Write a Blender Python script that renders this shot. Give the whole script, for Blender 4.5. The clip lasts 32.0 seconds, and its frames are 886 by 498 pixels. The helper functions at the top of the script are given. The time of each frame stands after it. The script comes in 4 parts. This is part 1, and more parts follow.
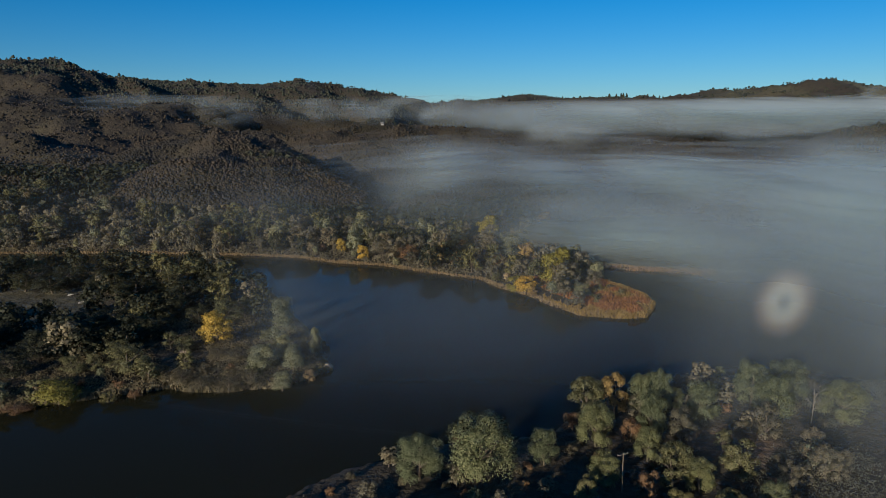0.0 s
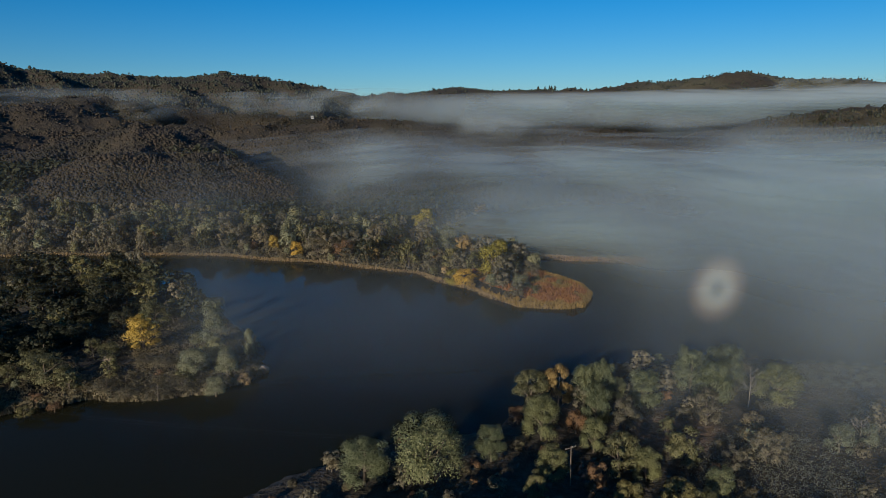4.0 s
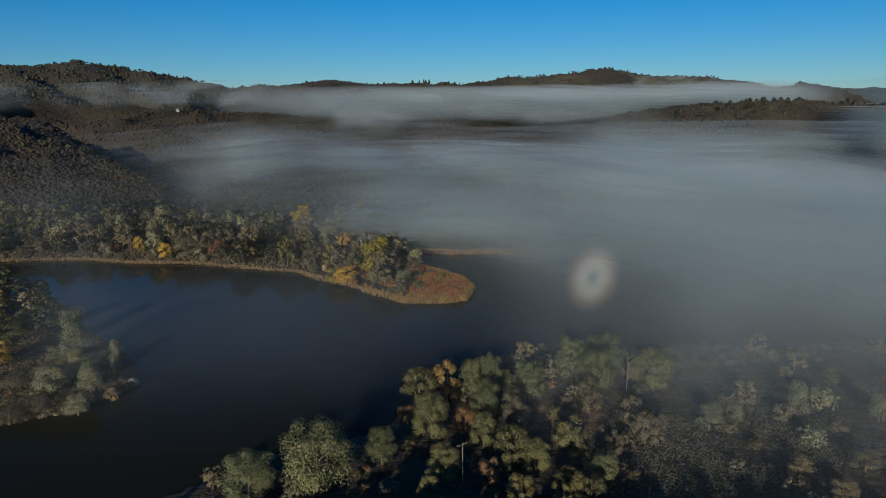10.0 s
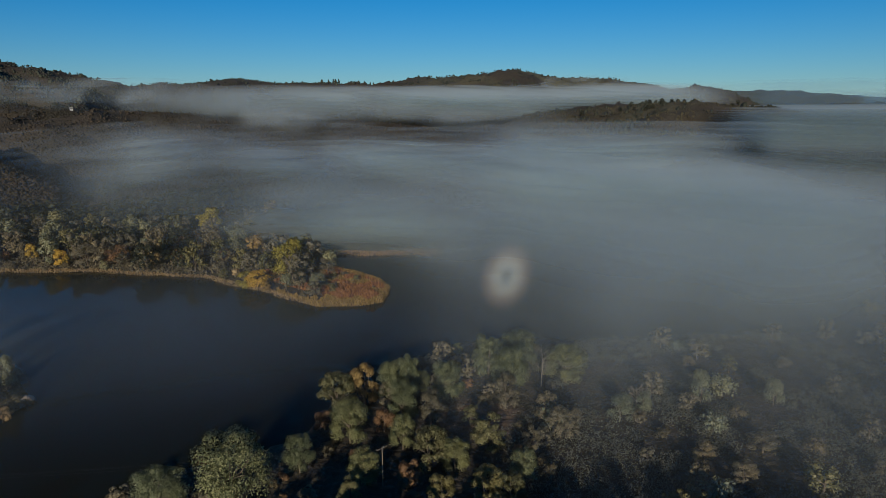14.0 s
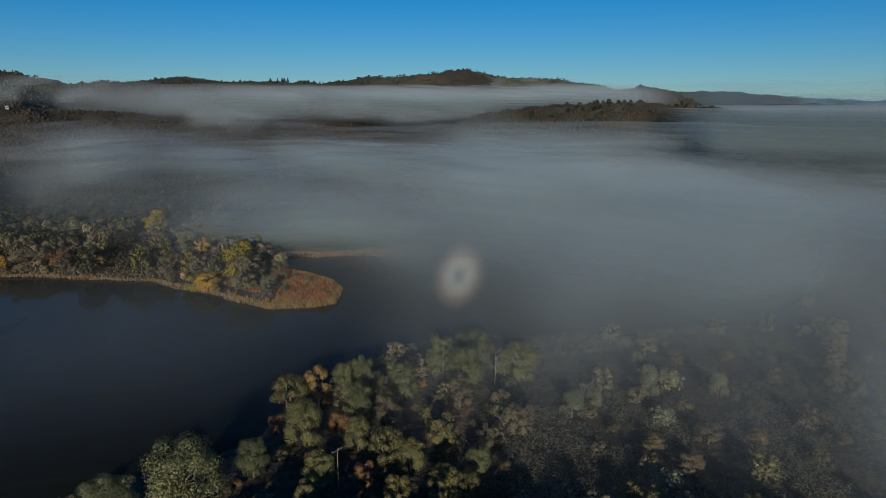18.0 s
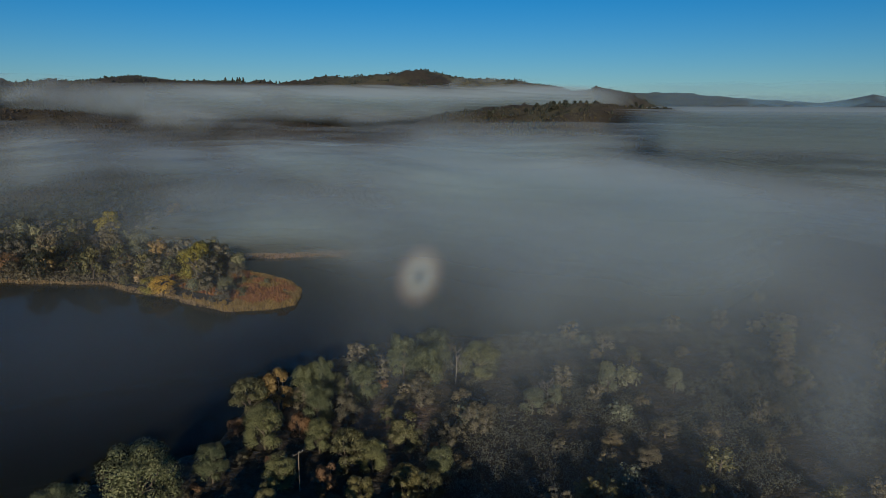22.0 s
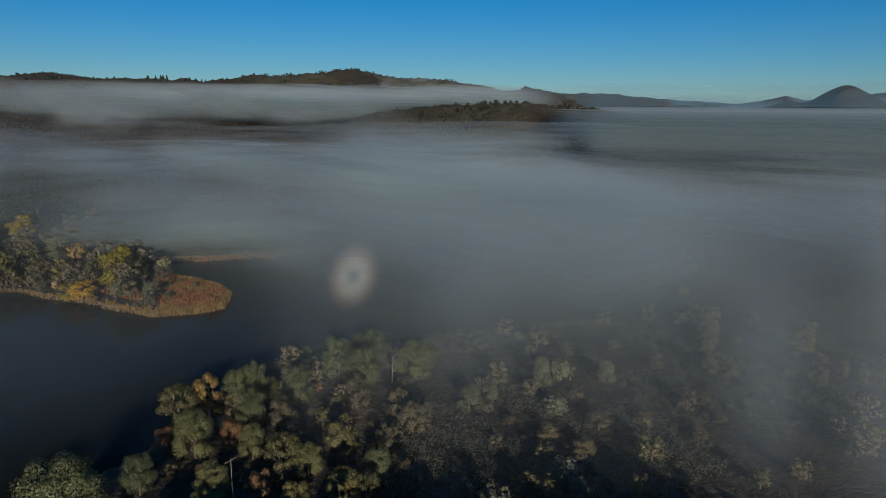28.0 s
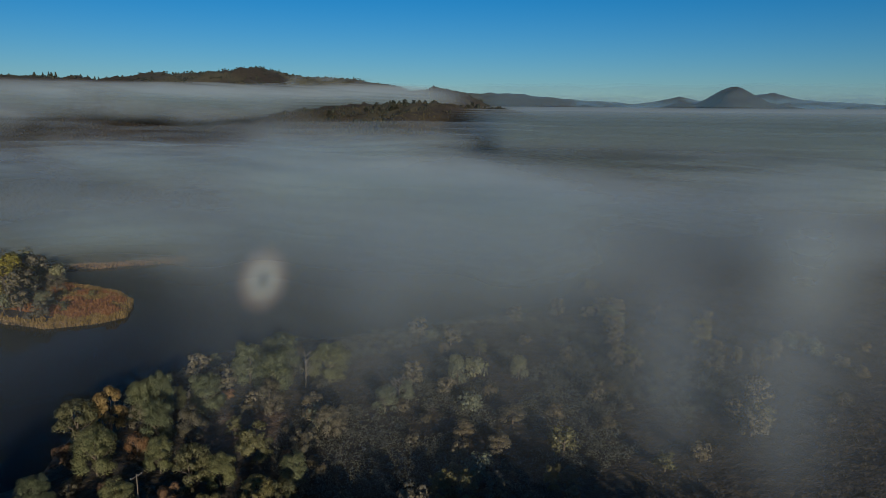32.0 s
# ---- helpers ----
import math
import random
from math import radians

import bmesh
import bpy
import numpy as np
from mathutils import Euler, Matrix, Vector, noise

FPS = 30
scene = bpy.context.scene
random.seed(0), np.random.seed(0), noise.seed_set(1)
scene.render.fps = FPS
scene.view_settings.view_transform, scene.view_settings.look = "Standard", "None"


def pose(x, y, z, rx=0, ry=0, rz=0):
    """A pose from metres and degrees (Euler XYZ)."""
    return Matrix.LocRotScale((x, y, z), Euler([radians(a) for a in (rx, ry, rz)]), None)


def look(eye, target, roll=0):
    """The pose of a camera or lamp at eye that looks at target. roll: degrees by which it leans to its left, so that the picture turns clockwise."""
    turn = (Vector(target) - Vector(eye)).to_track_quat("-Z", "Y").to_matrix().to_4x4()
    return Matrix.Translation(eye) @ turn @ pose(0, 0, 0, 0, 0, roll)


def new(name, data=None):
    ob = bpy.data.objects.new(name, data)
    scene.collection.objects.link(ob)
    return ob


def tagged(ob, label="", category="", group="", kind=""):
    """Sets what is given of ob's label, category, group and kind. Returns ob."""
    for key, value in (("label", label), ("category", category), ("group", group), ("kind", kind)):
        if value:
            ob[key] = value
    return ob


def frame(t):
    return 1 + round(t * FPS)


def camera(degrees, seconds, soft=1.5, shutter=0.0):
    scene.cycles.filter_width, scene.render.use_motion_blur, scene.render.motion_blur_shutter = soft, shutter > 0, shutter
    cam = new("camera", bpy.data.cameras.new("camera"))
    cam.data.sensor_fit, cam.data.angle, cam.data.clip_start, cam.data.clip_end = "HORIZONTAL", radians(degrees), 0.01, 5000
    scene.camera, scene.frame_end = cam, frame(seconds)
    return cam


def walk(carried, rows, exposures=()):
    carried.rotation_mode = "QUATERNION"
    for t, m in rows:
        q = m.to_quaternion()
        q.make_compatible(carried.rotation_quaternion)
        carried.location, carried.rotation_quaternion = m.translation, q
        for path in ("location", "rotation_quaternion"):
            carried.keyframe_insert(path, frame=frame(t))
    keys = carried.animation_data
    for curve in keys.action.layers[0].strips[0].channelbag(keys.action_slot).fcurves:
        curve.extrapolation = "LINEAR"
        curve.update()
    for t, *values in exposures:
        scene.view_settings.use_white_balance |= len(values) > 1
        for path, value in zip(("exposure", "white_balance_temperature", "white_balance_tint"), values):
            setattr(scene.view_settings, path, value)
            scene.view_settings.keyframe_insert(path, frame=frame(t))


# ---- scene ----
cam = camera(64.0, 32.0, soft=0.9)
# seconds, eye x y z, yaw, pitch, roll
PATH = [
    (0, 0.00, 0.00, 69.86, -0.00, -10.09, -0.46),
    (1, -0.39, 1.49, 69.62, -1.10, -10.08, -0.58),
    (2, -0.90, 2.74, 69.46, -2.30, -10.08, -0.62),
    (3, -1.17, 3.64, 69.37, -3.67, -10.34, -0.72),
    (3.5, -1.22, 3.96, 69.36, -4.50, -10.51, -0.75),
    (5.5, -1.39, 5.28, 69.24, -8.33, -11.07, -0.86),
    (6, -1.44, 5.74, 69.21, -9.15, -11.16, -0.81),
    (7, -1.64, 6.61, 69.12, -10.82, -11.20, -0.66),
    (8, -1.79, 7.12, 69.28, -12.58, -11.24, -0.59),
    (9, -1.89, 7.53, 69.44, -14.05, -11.28, -0.58),
    (10, -1.87, 7.69, 69.54, -15.39, -11.29, -0.51),
    (11, -1.89, 7.74, 69.69, -16.80, -11.31, -0.47),
    (12, -1.98, 7.94, 69.80, -18.34, -11.34, -0.38),
    (13, -2.08, 8.15, 69.79, -20.35, -11.33, -0.26),
    (14, -2.09, 8.22, 69.86, -22.50, -11.35, -0.25),
    (14.5, -2.16, 8.20, 69.92, -23.49, -11.36, -0.17),
    (16.5, -2.31, 8.00, 70.04, -25.29, -11.38, -0.17),
    (17, -2.35, 7.90, 70.07, -25.65, -11.36, -0.10),
    (18, -2.54, 7.71, 70.21, -26.44, -11.39, -0.07),
    (19, -2.61, 7.63, 70.18, -27.24, -11.36, -0.01),
    (20, -2.66, 7.74, 70.16, -28.10, -11.38, 0.03),
    (21, -2.80, 7.57, 70.25, -28.94, -11.38, 0.07),
    (22, -2.87, 7.54, 70.28, -29.80, -11.37, 0.13),
    (23, -2.86, 7.49, 70.30, -30.66, -11.38, 0.18),
    (24, -2.83, 7.52, 70.27, -31.49, -11.38, 0.19),
    (25, -2.86, 7.72, 70.15, -32.34, -11.36, 0.28),
    (25.5, -2.80, 7.80, 70.08, -32.76, -11.35, 0.28),
    (27.5, -2.62, 8.11, 69.91, -34.69, -11.36, 0.31),
    (28, -2.56, 8.26, 69.80, -35.25, -11.36, 0.31),
    (29, -2.50, 8.48, 69.67, -36.30, -11.36, 0.33),
    (30, -2.54, 8.52, 69.63, -37.62, -11.37, 0.42),
    (30.5, -2.57, 8.58, 69.76, -38.76, -11.38, 0.49),
    (31, -2.47, 8.51, 69.82, -40.04, -11.37, 0.45),
    (31.5, -2.50, 8.44, 69.88, -41.39, -11.37, 0.46),
    (32, -2.62, 8.31, 69.93, -42.50, -11.36, 0.44),
]


def eye_pose(x, y, z, yaw, pitch, roll):
    p, w = radians(pitch), radians(yaw)
    ahead = Vector((-math.sin(w) * math.cos(p), math.cos(w) * math.cos(p), math.sin(p)))
    eye = Vector((x, y, z))
    return look(eye, eye + ahead, roll)


walk(cam, [(t, eye_pose(*row)) for t, *row in PATH], exposures=((0.0, 0.1), (8.0, -0.05), (20.0, -0.27), (32.0, -0.31)))

scene.cycles.transparent_max_bounces = 48

# ---- daylight: low morning sun behind the camera ----
SUN_AZ, SUN_EL = 207.5, 13.7  # compass from +y clockwise, degrees
world = bpy.data.worlds.new("world")
scene.world = world
world.use_nodes = True
wn = world.node_tree
sky = wn.nodes.new("ShaderNodeTexSky")
sky.sky_type = "NISHITA"
sky.sun_disc = False
sky.sun_elevation = radians(SUN_EL)
sky.sun_rotation = radians(SUN_AZ)
sky.altitude = 300
sky.air_density, sky.dust_density, sky.ozone_density = 1.0, 0.0, 4.0
hsv = wn.nodes.new("ShaderNodeHueSaturation")
hsv.inputs["Hue"].default_value, hsv.inputs["Saturation"].default_value = 0.497, 1.2
cast = wn.nodes.new("ShaderNodeMix")
cast.data_type, cast.blend_type = "RGBA", "MULTIPLY"
cast.inputs[0].default_value, cast.inputs[7].default_value = 1.0, (0.71, 0.955, 1.26, 1)
wn.links.new(sky.outputs[0], cast.inputs[6])
wn.links.new(cast.outputs[2], hsv.inputs["Color"])
wn.links.new(hsv.outputs[0], wn.nodes["Background"].inputs[0])
wn.nodes["Background"].inputs[1].default_value = 0.07
sun = new("sun", bpy.data.lights.new("sun", "SUN"))
sun.data.energy, sun.data.angle, sun.data.color = 5.0, radians(0.5), (1.0, 0.86, 0.66)
sd_ = Vector((math.sin(radians(SUN_AZ)) * math.cos(radians(SUN_EL)), math.cos(radians(SUN_AZ)) * math.cos(radians(SUN_EL)), math.sin(radians(SUN_EL))))
sun.matrix_world = look(sd_ * 400, (0, 0, 0))


# ---- materials ----
def material(name):
    m = bpy.data.materials.new(name)
    m.use_nodes = True
    return m, m.node_tree, m.node_tree.nodes["Principled BSDF"]


def node(nt, kind, **values):
    n = nt.nodes.new(kind)
    for k, v in values.items():
        n.inputs[k.replace("_", " ")].default_value = v
    return n


def ramp(nt, fac, stops):
    r = nt.nodes.new("ShaderNodeValToRGB")
    e = r.color_ramp.elements
    while len(e) < len(stops):
        e.new(0.5)
    for k, (p, c) in enumerate(stops):
        e[k].position, e[k].color = p, (*c, 1)
    nt.links.new(fac, r.inputs[0])
    return r.outputs[0]


def mixed(nt, a, b, fac, how="MIX"):
    m = nt.nodes.new("ShaderNodeMix")
    m.data_type, m.blend_type = "RGBA", how
    for sock, v in ((m.inputs[0], fac), (m.inputs[6], a), (m.inputs[7], b)):
        if isinstance(v, bpy.types.NodeSocket):
            nt.links.new(v, sock)
        else:
            sock.default_value = v if isinstance(v, float) else (*v, 1)
    return m.outputs[2]


def noise_out(nt, scale, detail=4.0, rough=0.55, stretch=None, curl=0.0):
    geo = nt.nodes.new("ShaderNodeNewGeometry")
    n = node(nt, "ShaderNodeTexNoise", Scale=scale, Detail=detail, Roughness=rough, Distortion=curl)
    src = geo.outputs["Position"]
    if stretch:
        mp = nt.nodes.new("ShaderNodeMapping")
        mp.inputs["Rotation"].default_value = (0, 0, radians(stretch[3]))
        mp.inputs["Scale"].default_value = stretch[:3]
        nt.links.new(src, mp.inputs["Vector"])
        src = mp.outputs[0]
    nt.links.new(src, n.inputs["Vector"])
    return n.outputs["Fac"]


def leafage(name, a, b, c, trans=0.25, rough=0.6, patches=None):
    """Foliage: each leaf clump takes a shade between three, each plant its own cast."""
    m, nt, p = material(name)
    geo = nt.nodes.new("ShaderNodeNewGeometry")
    info = nt.nodes.new("ShaderNodeObjectInfo")
    a, c = ([q + 0.35 * (m_ - q) for q, m_ in zip(w, b)] for w in (a, c))
    a, b, c = ([1.32 * q for q in w] for w in (a, b, c))
    col = ramp(nt, geo.outputs["Random Per Island"], [(0.0, a), (0.55, b), (1.0, c)])
    tint = ramp(nt, info.outputs["Random"], [(0.0, (0.72, 0.74, 0.74)), (0.5, (1, 1, 1)), (1.0, (1.18, 1.08, 0.9))])
    col = mixed(nt, col, tint, 1.0, "MULTIPLY")
    if patches:
        col = mixed(nt, col, ramp(nt, noise_out(nt, patches, 4.0, 0.6), [(0.35, (0.62, 0.68, 0.66)), (0.5, (1, 1, 1)), (0.66, (1.22, 1.1, 0.98))]), 1.0, "MULTIPLY")
    nt.links.new(col, p.inputs["Base Color"])
    p.inputs["Roughness"].default_value = rough
    p.inputs["Specular IOR Level"].default_value = 0.25
    tl = nt.nodes.new("ShaderNodeBsdfTranslucent")
    nt.links.new(col, tl.inputs[0])
    mx = nt.nodes.new("ShaderNodeMixShader")
    mx.inputs[0].default_value = trans
    nt.links.new(p.outputs[0], mx.inputs[1])
    nt.links.new(tl.outputs[0], mx.inputs[2])
    nt.links.new(mx.outputs[0], nt.nodes["Material Output"].inputs[0])
    return m


LEAF = {
    "oak": leafage("oak_leaf", (0.0538, 0.065, 0.0336), (0.116, 0.134, 0.0739), (0.23, 0.252, 0.151)),
    "olive": leafage("olive_leaf", (0.0504, 0.0517, 0.0259), (0.109, 0.109, 0.054), (0.202, 0.195, 0.108)),
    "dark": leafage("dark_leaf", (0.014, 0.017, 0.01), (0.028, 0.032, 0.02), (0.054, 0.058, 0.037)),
    "gold": leafage("gold_leaf", (0.154, 0.11, 0.024), (0.363, 0.252, 0.05), (0.55, 0.41, 0.11)),
    "amber": leafage("amber_leaf", (0.1, 0.07, 0.03), (0.19, 0.135, 0.055), (0.3, 0.225, 0.1)),
    "rust": leafage("rust_leaf", (0.0842, 0.0544, 0.0345), (0.15, 0.0909, 0.0522), (0.224, 0.149, 0.0836)),
    "grey": leafage("grey_twig", (0.104, 0.0924, 0.0647), (0.169, 0.155, 0.111), (0.241, 0.224, 0.166), 0.4),
    "silver": leafage("silver_leaf", (0.09, 0.098, 0.06), (0.16, 0.168, 0.105), (0.25, 0.255, 0.17)),
    "willow": leafage("willow_leaf", (0.075, 0.0748, 0.02), (0.15, 0.143, 0.036), (0.24, 0.218, 0.064)),
    "lime": leafage("lime_leaf", (0.121, 0.104, 0.019), (0.257, 0.22, 0.0427), (0.405, 0.354, 0.0855)),
    "tan": leafage("tan_leaf", (0.18, 0.13, 0.07), (0.32, 0.24, 0.13), (0.42, 0.33, 0.19)),
    "brush": leafage("brush_twig", (0.0657, 0.059, 0.0426), (0.121, 0.109, 0.0753), (0.179, 0.165, 0.115), 0.4),
    "thicket": leafage("thicket_twig", (0.0331, 0.0312, 0.0227), (0.0497, 0.0468, 0.0353), (0.0662, 0.0624, 0.0479), 0.45),
    # narrow pale range: haze before the thicket is put into its twig colour
    "mist_brush": leafage("hazed_brush_twig", (0.066, 0.0675, 0.051), (0.103, 0.106, 0.0819), (0.152, 0.158, 0.124), 0.45),
    # oaks in mist: the haze over them is painted into this leaf colour
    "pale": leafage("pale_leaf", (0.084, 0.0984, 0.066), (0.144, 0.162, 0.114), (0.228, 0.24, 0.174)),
    "reed": leafage("reed_blade", (0.13, 0.09, 0.042), (0.25, 0.175, 0.09), (0.4, 0.3, 0.165)),
    "sedge": leafage("sedge_blade", (0.0722, 0.036, 0.0166), (0.15, 0.0696, 0.0298), (0.229, 0.126, 0.0551)),
    "marsh": leafage("marsh_blade", (0.091, 0.0624, 0.02), (0.182, 0.122, 0.04), (0.312, 0.21, 0.075)),
    "chaparral": leafage("chaparral_leaf", (0.0183, 0.0161, 0.0121), (0.0296, 0.0256, 0.0197), (0.0465, 0.0401, 0.0311), 0.1, 0.6, 0.018),
    "scrub_oak": leafage("scrub_oak_leaf", (0.018, 0.018, 0.012), (0.034, 0.032, 0.02), (0.055, 0.05, 0.032), 0.05),
    "conifer": leafage("conifer_leaf", (0.018, 0.022, 0.016), (0.026, 0.03, 0.021), (0.038, 0.041, 0.028), 0.05),
}


def bark_material(name, a, b):
    m, nt, p = material(name)
    nt.links.new(ramp(nt, noise_out(nt, 3.0, 6.0, 0.7, (4, 4, 0.6, 0)), [(0.3, a), (0.7, b)]), p.inputs["Base Color"])
    p.inputs["Roughness"].default_value = 0.9
    return m


BARK = bark_material("bark", (0.05, 0.04, 0.03), (0.14, 0.115, 0.09))
DEADWOOD = bark_material("dead_wood", (0.12, 0.11, 0.09), (0.24, 0.22, 0.19))

# ground: dry grass, leaf litter and brown chaparral soil
GROUND, nt, p = material("ground_soil")
big, fine = noise_out(nt, 0.012, 5.0, 0.6), noise_out(nt, 0.35, 6.0, 0.7)
soil = ramp(nt, fine, [(0.25, (0.022, 0.017, 0.012)), (0.5, (0.042, 0.033, 0.023)), (0.75, (0.072, 0.057, 0.04))])
grass = ramp(nt, fine, [(0.25, (0.026, 0.023, 0.014)), (0.55, (0.048, 0.042, 0.025)), (0.8, (0.08, 0.07, 0.043))])
pick = ramp(nt, big, [(0.42, (0, 0, 0)), (0.6, (1, 1, 1))])
turf = nt.nodes.new("ShaderNodeAttribute")
turf.attribute_name = "turf"
meadow = ramp(nt, fine, [(0.25, (0.07, 0.075, 0.04)), (0.55, (0.12, 0.12, 0.07)), (0.8, (0.19, 0.18, 0.11))])
shrubs = ramp(nt, noise_out(nt, 0.16, 3.0, 0.65), [(0.46, (0, 0, 0)), (0.56, (0.85, 0.85, 0.85))])
hillside = mixed(nt, mixed(nt, soil, grass, pick), (0.024, 0.02, 0.015), shrubs)
litter = nt.nodes.new("ShaderNodeAttribute")
litter.attribute_name = "litter"
fallen = ramp(nt, fine, [(0.25, (0.07, 0.044, 0.028)), (0.55, (0.13, 0.083, 0.052)), (0.8, (0.19, 0.13, 0.085))])
covered = mixed(nt, hillside, meadow, turf.outputs["Fac"])
nt.links.new(mixed(nt, covered, fallen, litter.outputs["Fac"]), p.inputs["Base Color"])
p.inputs["Roughness"].default_value = 0.95
bump = node(nt, "ShaderNodeBump", Strength=0.6, Distance=0.4)
nt.links.new(fine, bump.inputs["Height"])
clumps = node(nt, "ShaderNodeBump", Strength=0.9, Distance=3.5)
nt.links.new(noise_out(nt, 0.11, 5.0, 0.65), clumps.inputs["Height"])
nt.links.new(bump.outputs[0], clumps.inputs["Normal"])
nt.links.new(clumps.outputs[0], p.inputs["Normal"])

# still dark lake water with faint ripples
WATER, nt, p = material("lake_water")
p.inputs["Base Color"].default_value = (0.0142, 0.015, 0.0083, 1)
p.inputs["Specular IOR Level"].default_value = 0.045
p.inputs["Specular Tint"].default_value = (0.5, 0.34, 0.11, 1)
p.inputs["Roughness"].default_value = 0.04
p.inputs["IOR"].default_value = 1.333
bump = node(nt, "ShaderNodeBump", Strength=0.12, Distance=0.03)
nt.links.new(noise_out(nt, 1.2, 3.0, 0.5, (1, 2.2, 1, 20)), bump.inputs["Height"])
nt.links.new(bump.outputs[0], p.inputs["Normal"])


def mist_material(name, scale, stretch, lo, hi, top, tone=(0.755, 0.86, 0.85)):
    """Thin mist: how much of it stands at a place comes from the sheet's own density and drifting wisps."""
    m, nt, p = material(name)
    nt.nodes.remove(p)
    at = nt.nodes.new("ShaderNodeAttribute")
    at.attribute_name = "mist_amount"
    wisps = noise_out(nt, scale, 3.0, 0.5, stretch, 0.2)
    shaped = nt.nodes.new("ShaderNodeMapRange")
    shaped.interpolation_type = "SMOOTHSTEP"
    for k, v in (("From Min", lo), ("From Max", hi), ("To Min", 0.0), ("To Max", top)):
        shaped.inputs[k].default_value = v
    nt.links.new(wisps, shaped.inputs["Value"])
    mul = nt.nodes.new("ShaderNodeMath")
    mul.operation, mul.use_clamp = "MULTIPLY", True
    nt.links.new(at.outputs["Fac"], mul.inputs[0])
    nt.links.new(shaped.outputs[0], mul.inputs[1])
    clear = nt.nodes.new("ShaderNodeBsdfTransparent")
    dif = node(nt, "ShaderNodeBsdfDiffuse", Color=(*tone, 1))
    thru = node(nt, "ShaderNodeBsdfTranslucent", Color=(*tone, 1))
    body = nt.nodes.new("ShaderNodeMixShader")
    body.inputs[0].default_value = 0.35
    nt.links.new(dif.outputs[0], body.inputs[1])
    nt.links.new(thru.outputs[0], body.inputs[2])
    mx = nt.nodes.new("ShaderNodeMixShader")
    nt.links.new(mul.outputs[0], mx.inputs[0])
    nt.links.new(clear.outputs[0], mx.inputs[1])
    nt.links.new(body.outputs[0], mx.inputs[2])
    nt.links.new(mx.outputs[0], nt.nodes["Material Output"].inputs[0])
    return m


# ---- the lie of the land ----
LAKE = np.array([
    (-330, 380), (-244, 386), (-174, 387), (-118, 379), (-76, 369), (-59, 356), (-29, 345), (-6, 327), (17, 311), (25, 295),
    (39, 271), (51, 252), (62, 247), (72, 248), (81, 262), (82, 275), (78, 292), (66, 310), (62, 328), (71, 341),
    (95, 327), (120, 318), (160, 330), (230, 310), (300, 260), (260, 190),
] + [
    (190, 160), (130, 175), (101, 189), (80, 194), (64, 184), (50, 175), (36, 168), (30, 160), (26, 152), (14, 148),
    (0, 146), (-10, 140), (-20, 135), (-27, 129), (-34, 118), (-44, 100), (-60, 80), (-90, 60), (-140, 60), (-200, 80),
    (-240, 120), (-250, 150),
] + [
    (-180, 160), (-140, 166), (-106, 168), (-94, 172), (-86, 177), (-75, 181), (-58, 178), (-45, 181), (-38, 188), (-32, 195),
    (-35, 208), (-40, 225), (-50, 245), (-66, 262), (-84, 290), (-95, 312), (-104, 330), (-137, 340), (-165, 338), (-197, 334),
    (-260, 330), (-330, 330),
], float)

_rng = np.random.default_rng(5)
_LAT = _rng.random((256, 256))


def vnoise(x, y):
    xi, yi = np.floor(x).astype(int), np.floor(y).astype(int)
    fx, fy = x - xi, y - yi
    fx, fy = fx * fx * (3 - 2 * fx), fy * fy * (3 - 2 * fy)
    a, b = _LAT[xi % 256, yi % 256], _LAT[(xi + 1) % 256, yi % 256]
    c, d = _LAT[xi % 256, (yi + 1) % 256], _LAT[(xi + 1) % 256, (yi + 1) % 256]
    return (a * (1 - fx) + b * fx) * (1 - fy) + (c * (1 - fx) + d * fx) * fy


def fbm(x, y, n=5):
    s, a, tot = 0.0, 1.0, 0.0
    for k in range(n):
        s, tot = s + a * vnoise(x * 2**k + 17 * k, y * 2**k + 31 * k), tot + a
        a *= 0.5
    return s / tot


def smooth(a, b, v):
    t = np.clip((v - a) / (b - a), 0, 1)
    return t * t * (3 - 2 * t)


def shore(x, y):
    """Distance from the lake's edge in metres: over land plus, over water minus."""
    x, y = np.asarray(x, float), np.asarray(y, float)
    x, y = x + 5 * (fbm(x * 0.06, y * 0.06, 3) - 0.5), y + 5 * (fbm(x * 0.06 + 50, y * 0.06, 3) - 0.5)
    best, inside = np.full(x.shape, 1e9), np.zeros(x.shape, bool)
    for (ax, ay), (bx, by) in zip(LAKE, np.roll(LAKE, -1, 0)):
        dx, dy = bx - ax, by - ay
        t = np.clip(((x - ax) * dx + (y - ay) * dy) / (dx * dx + dy * dy), 0, 1)
        best = np.minimum(best, np.hypot(x - ax - t * dx, y - ay - t * dy))
        inside ^= ((ay > y) != (by > y)) & (x < dx * (y - ay) / (by - ay if by != ay else 1e-9) + ax)
    return np.where(inside, -best, best)


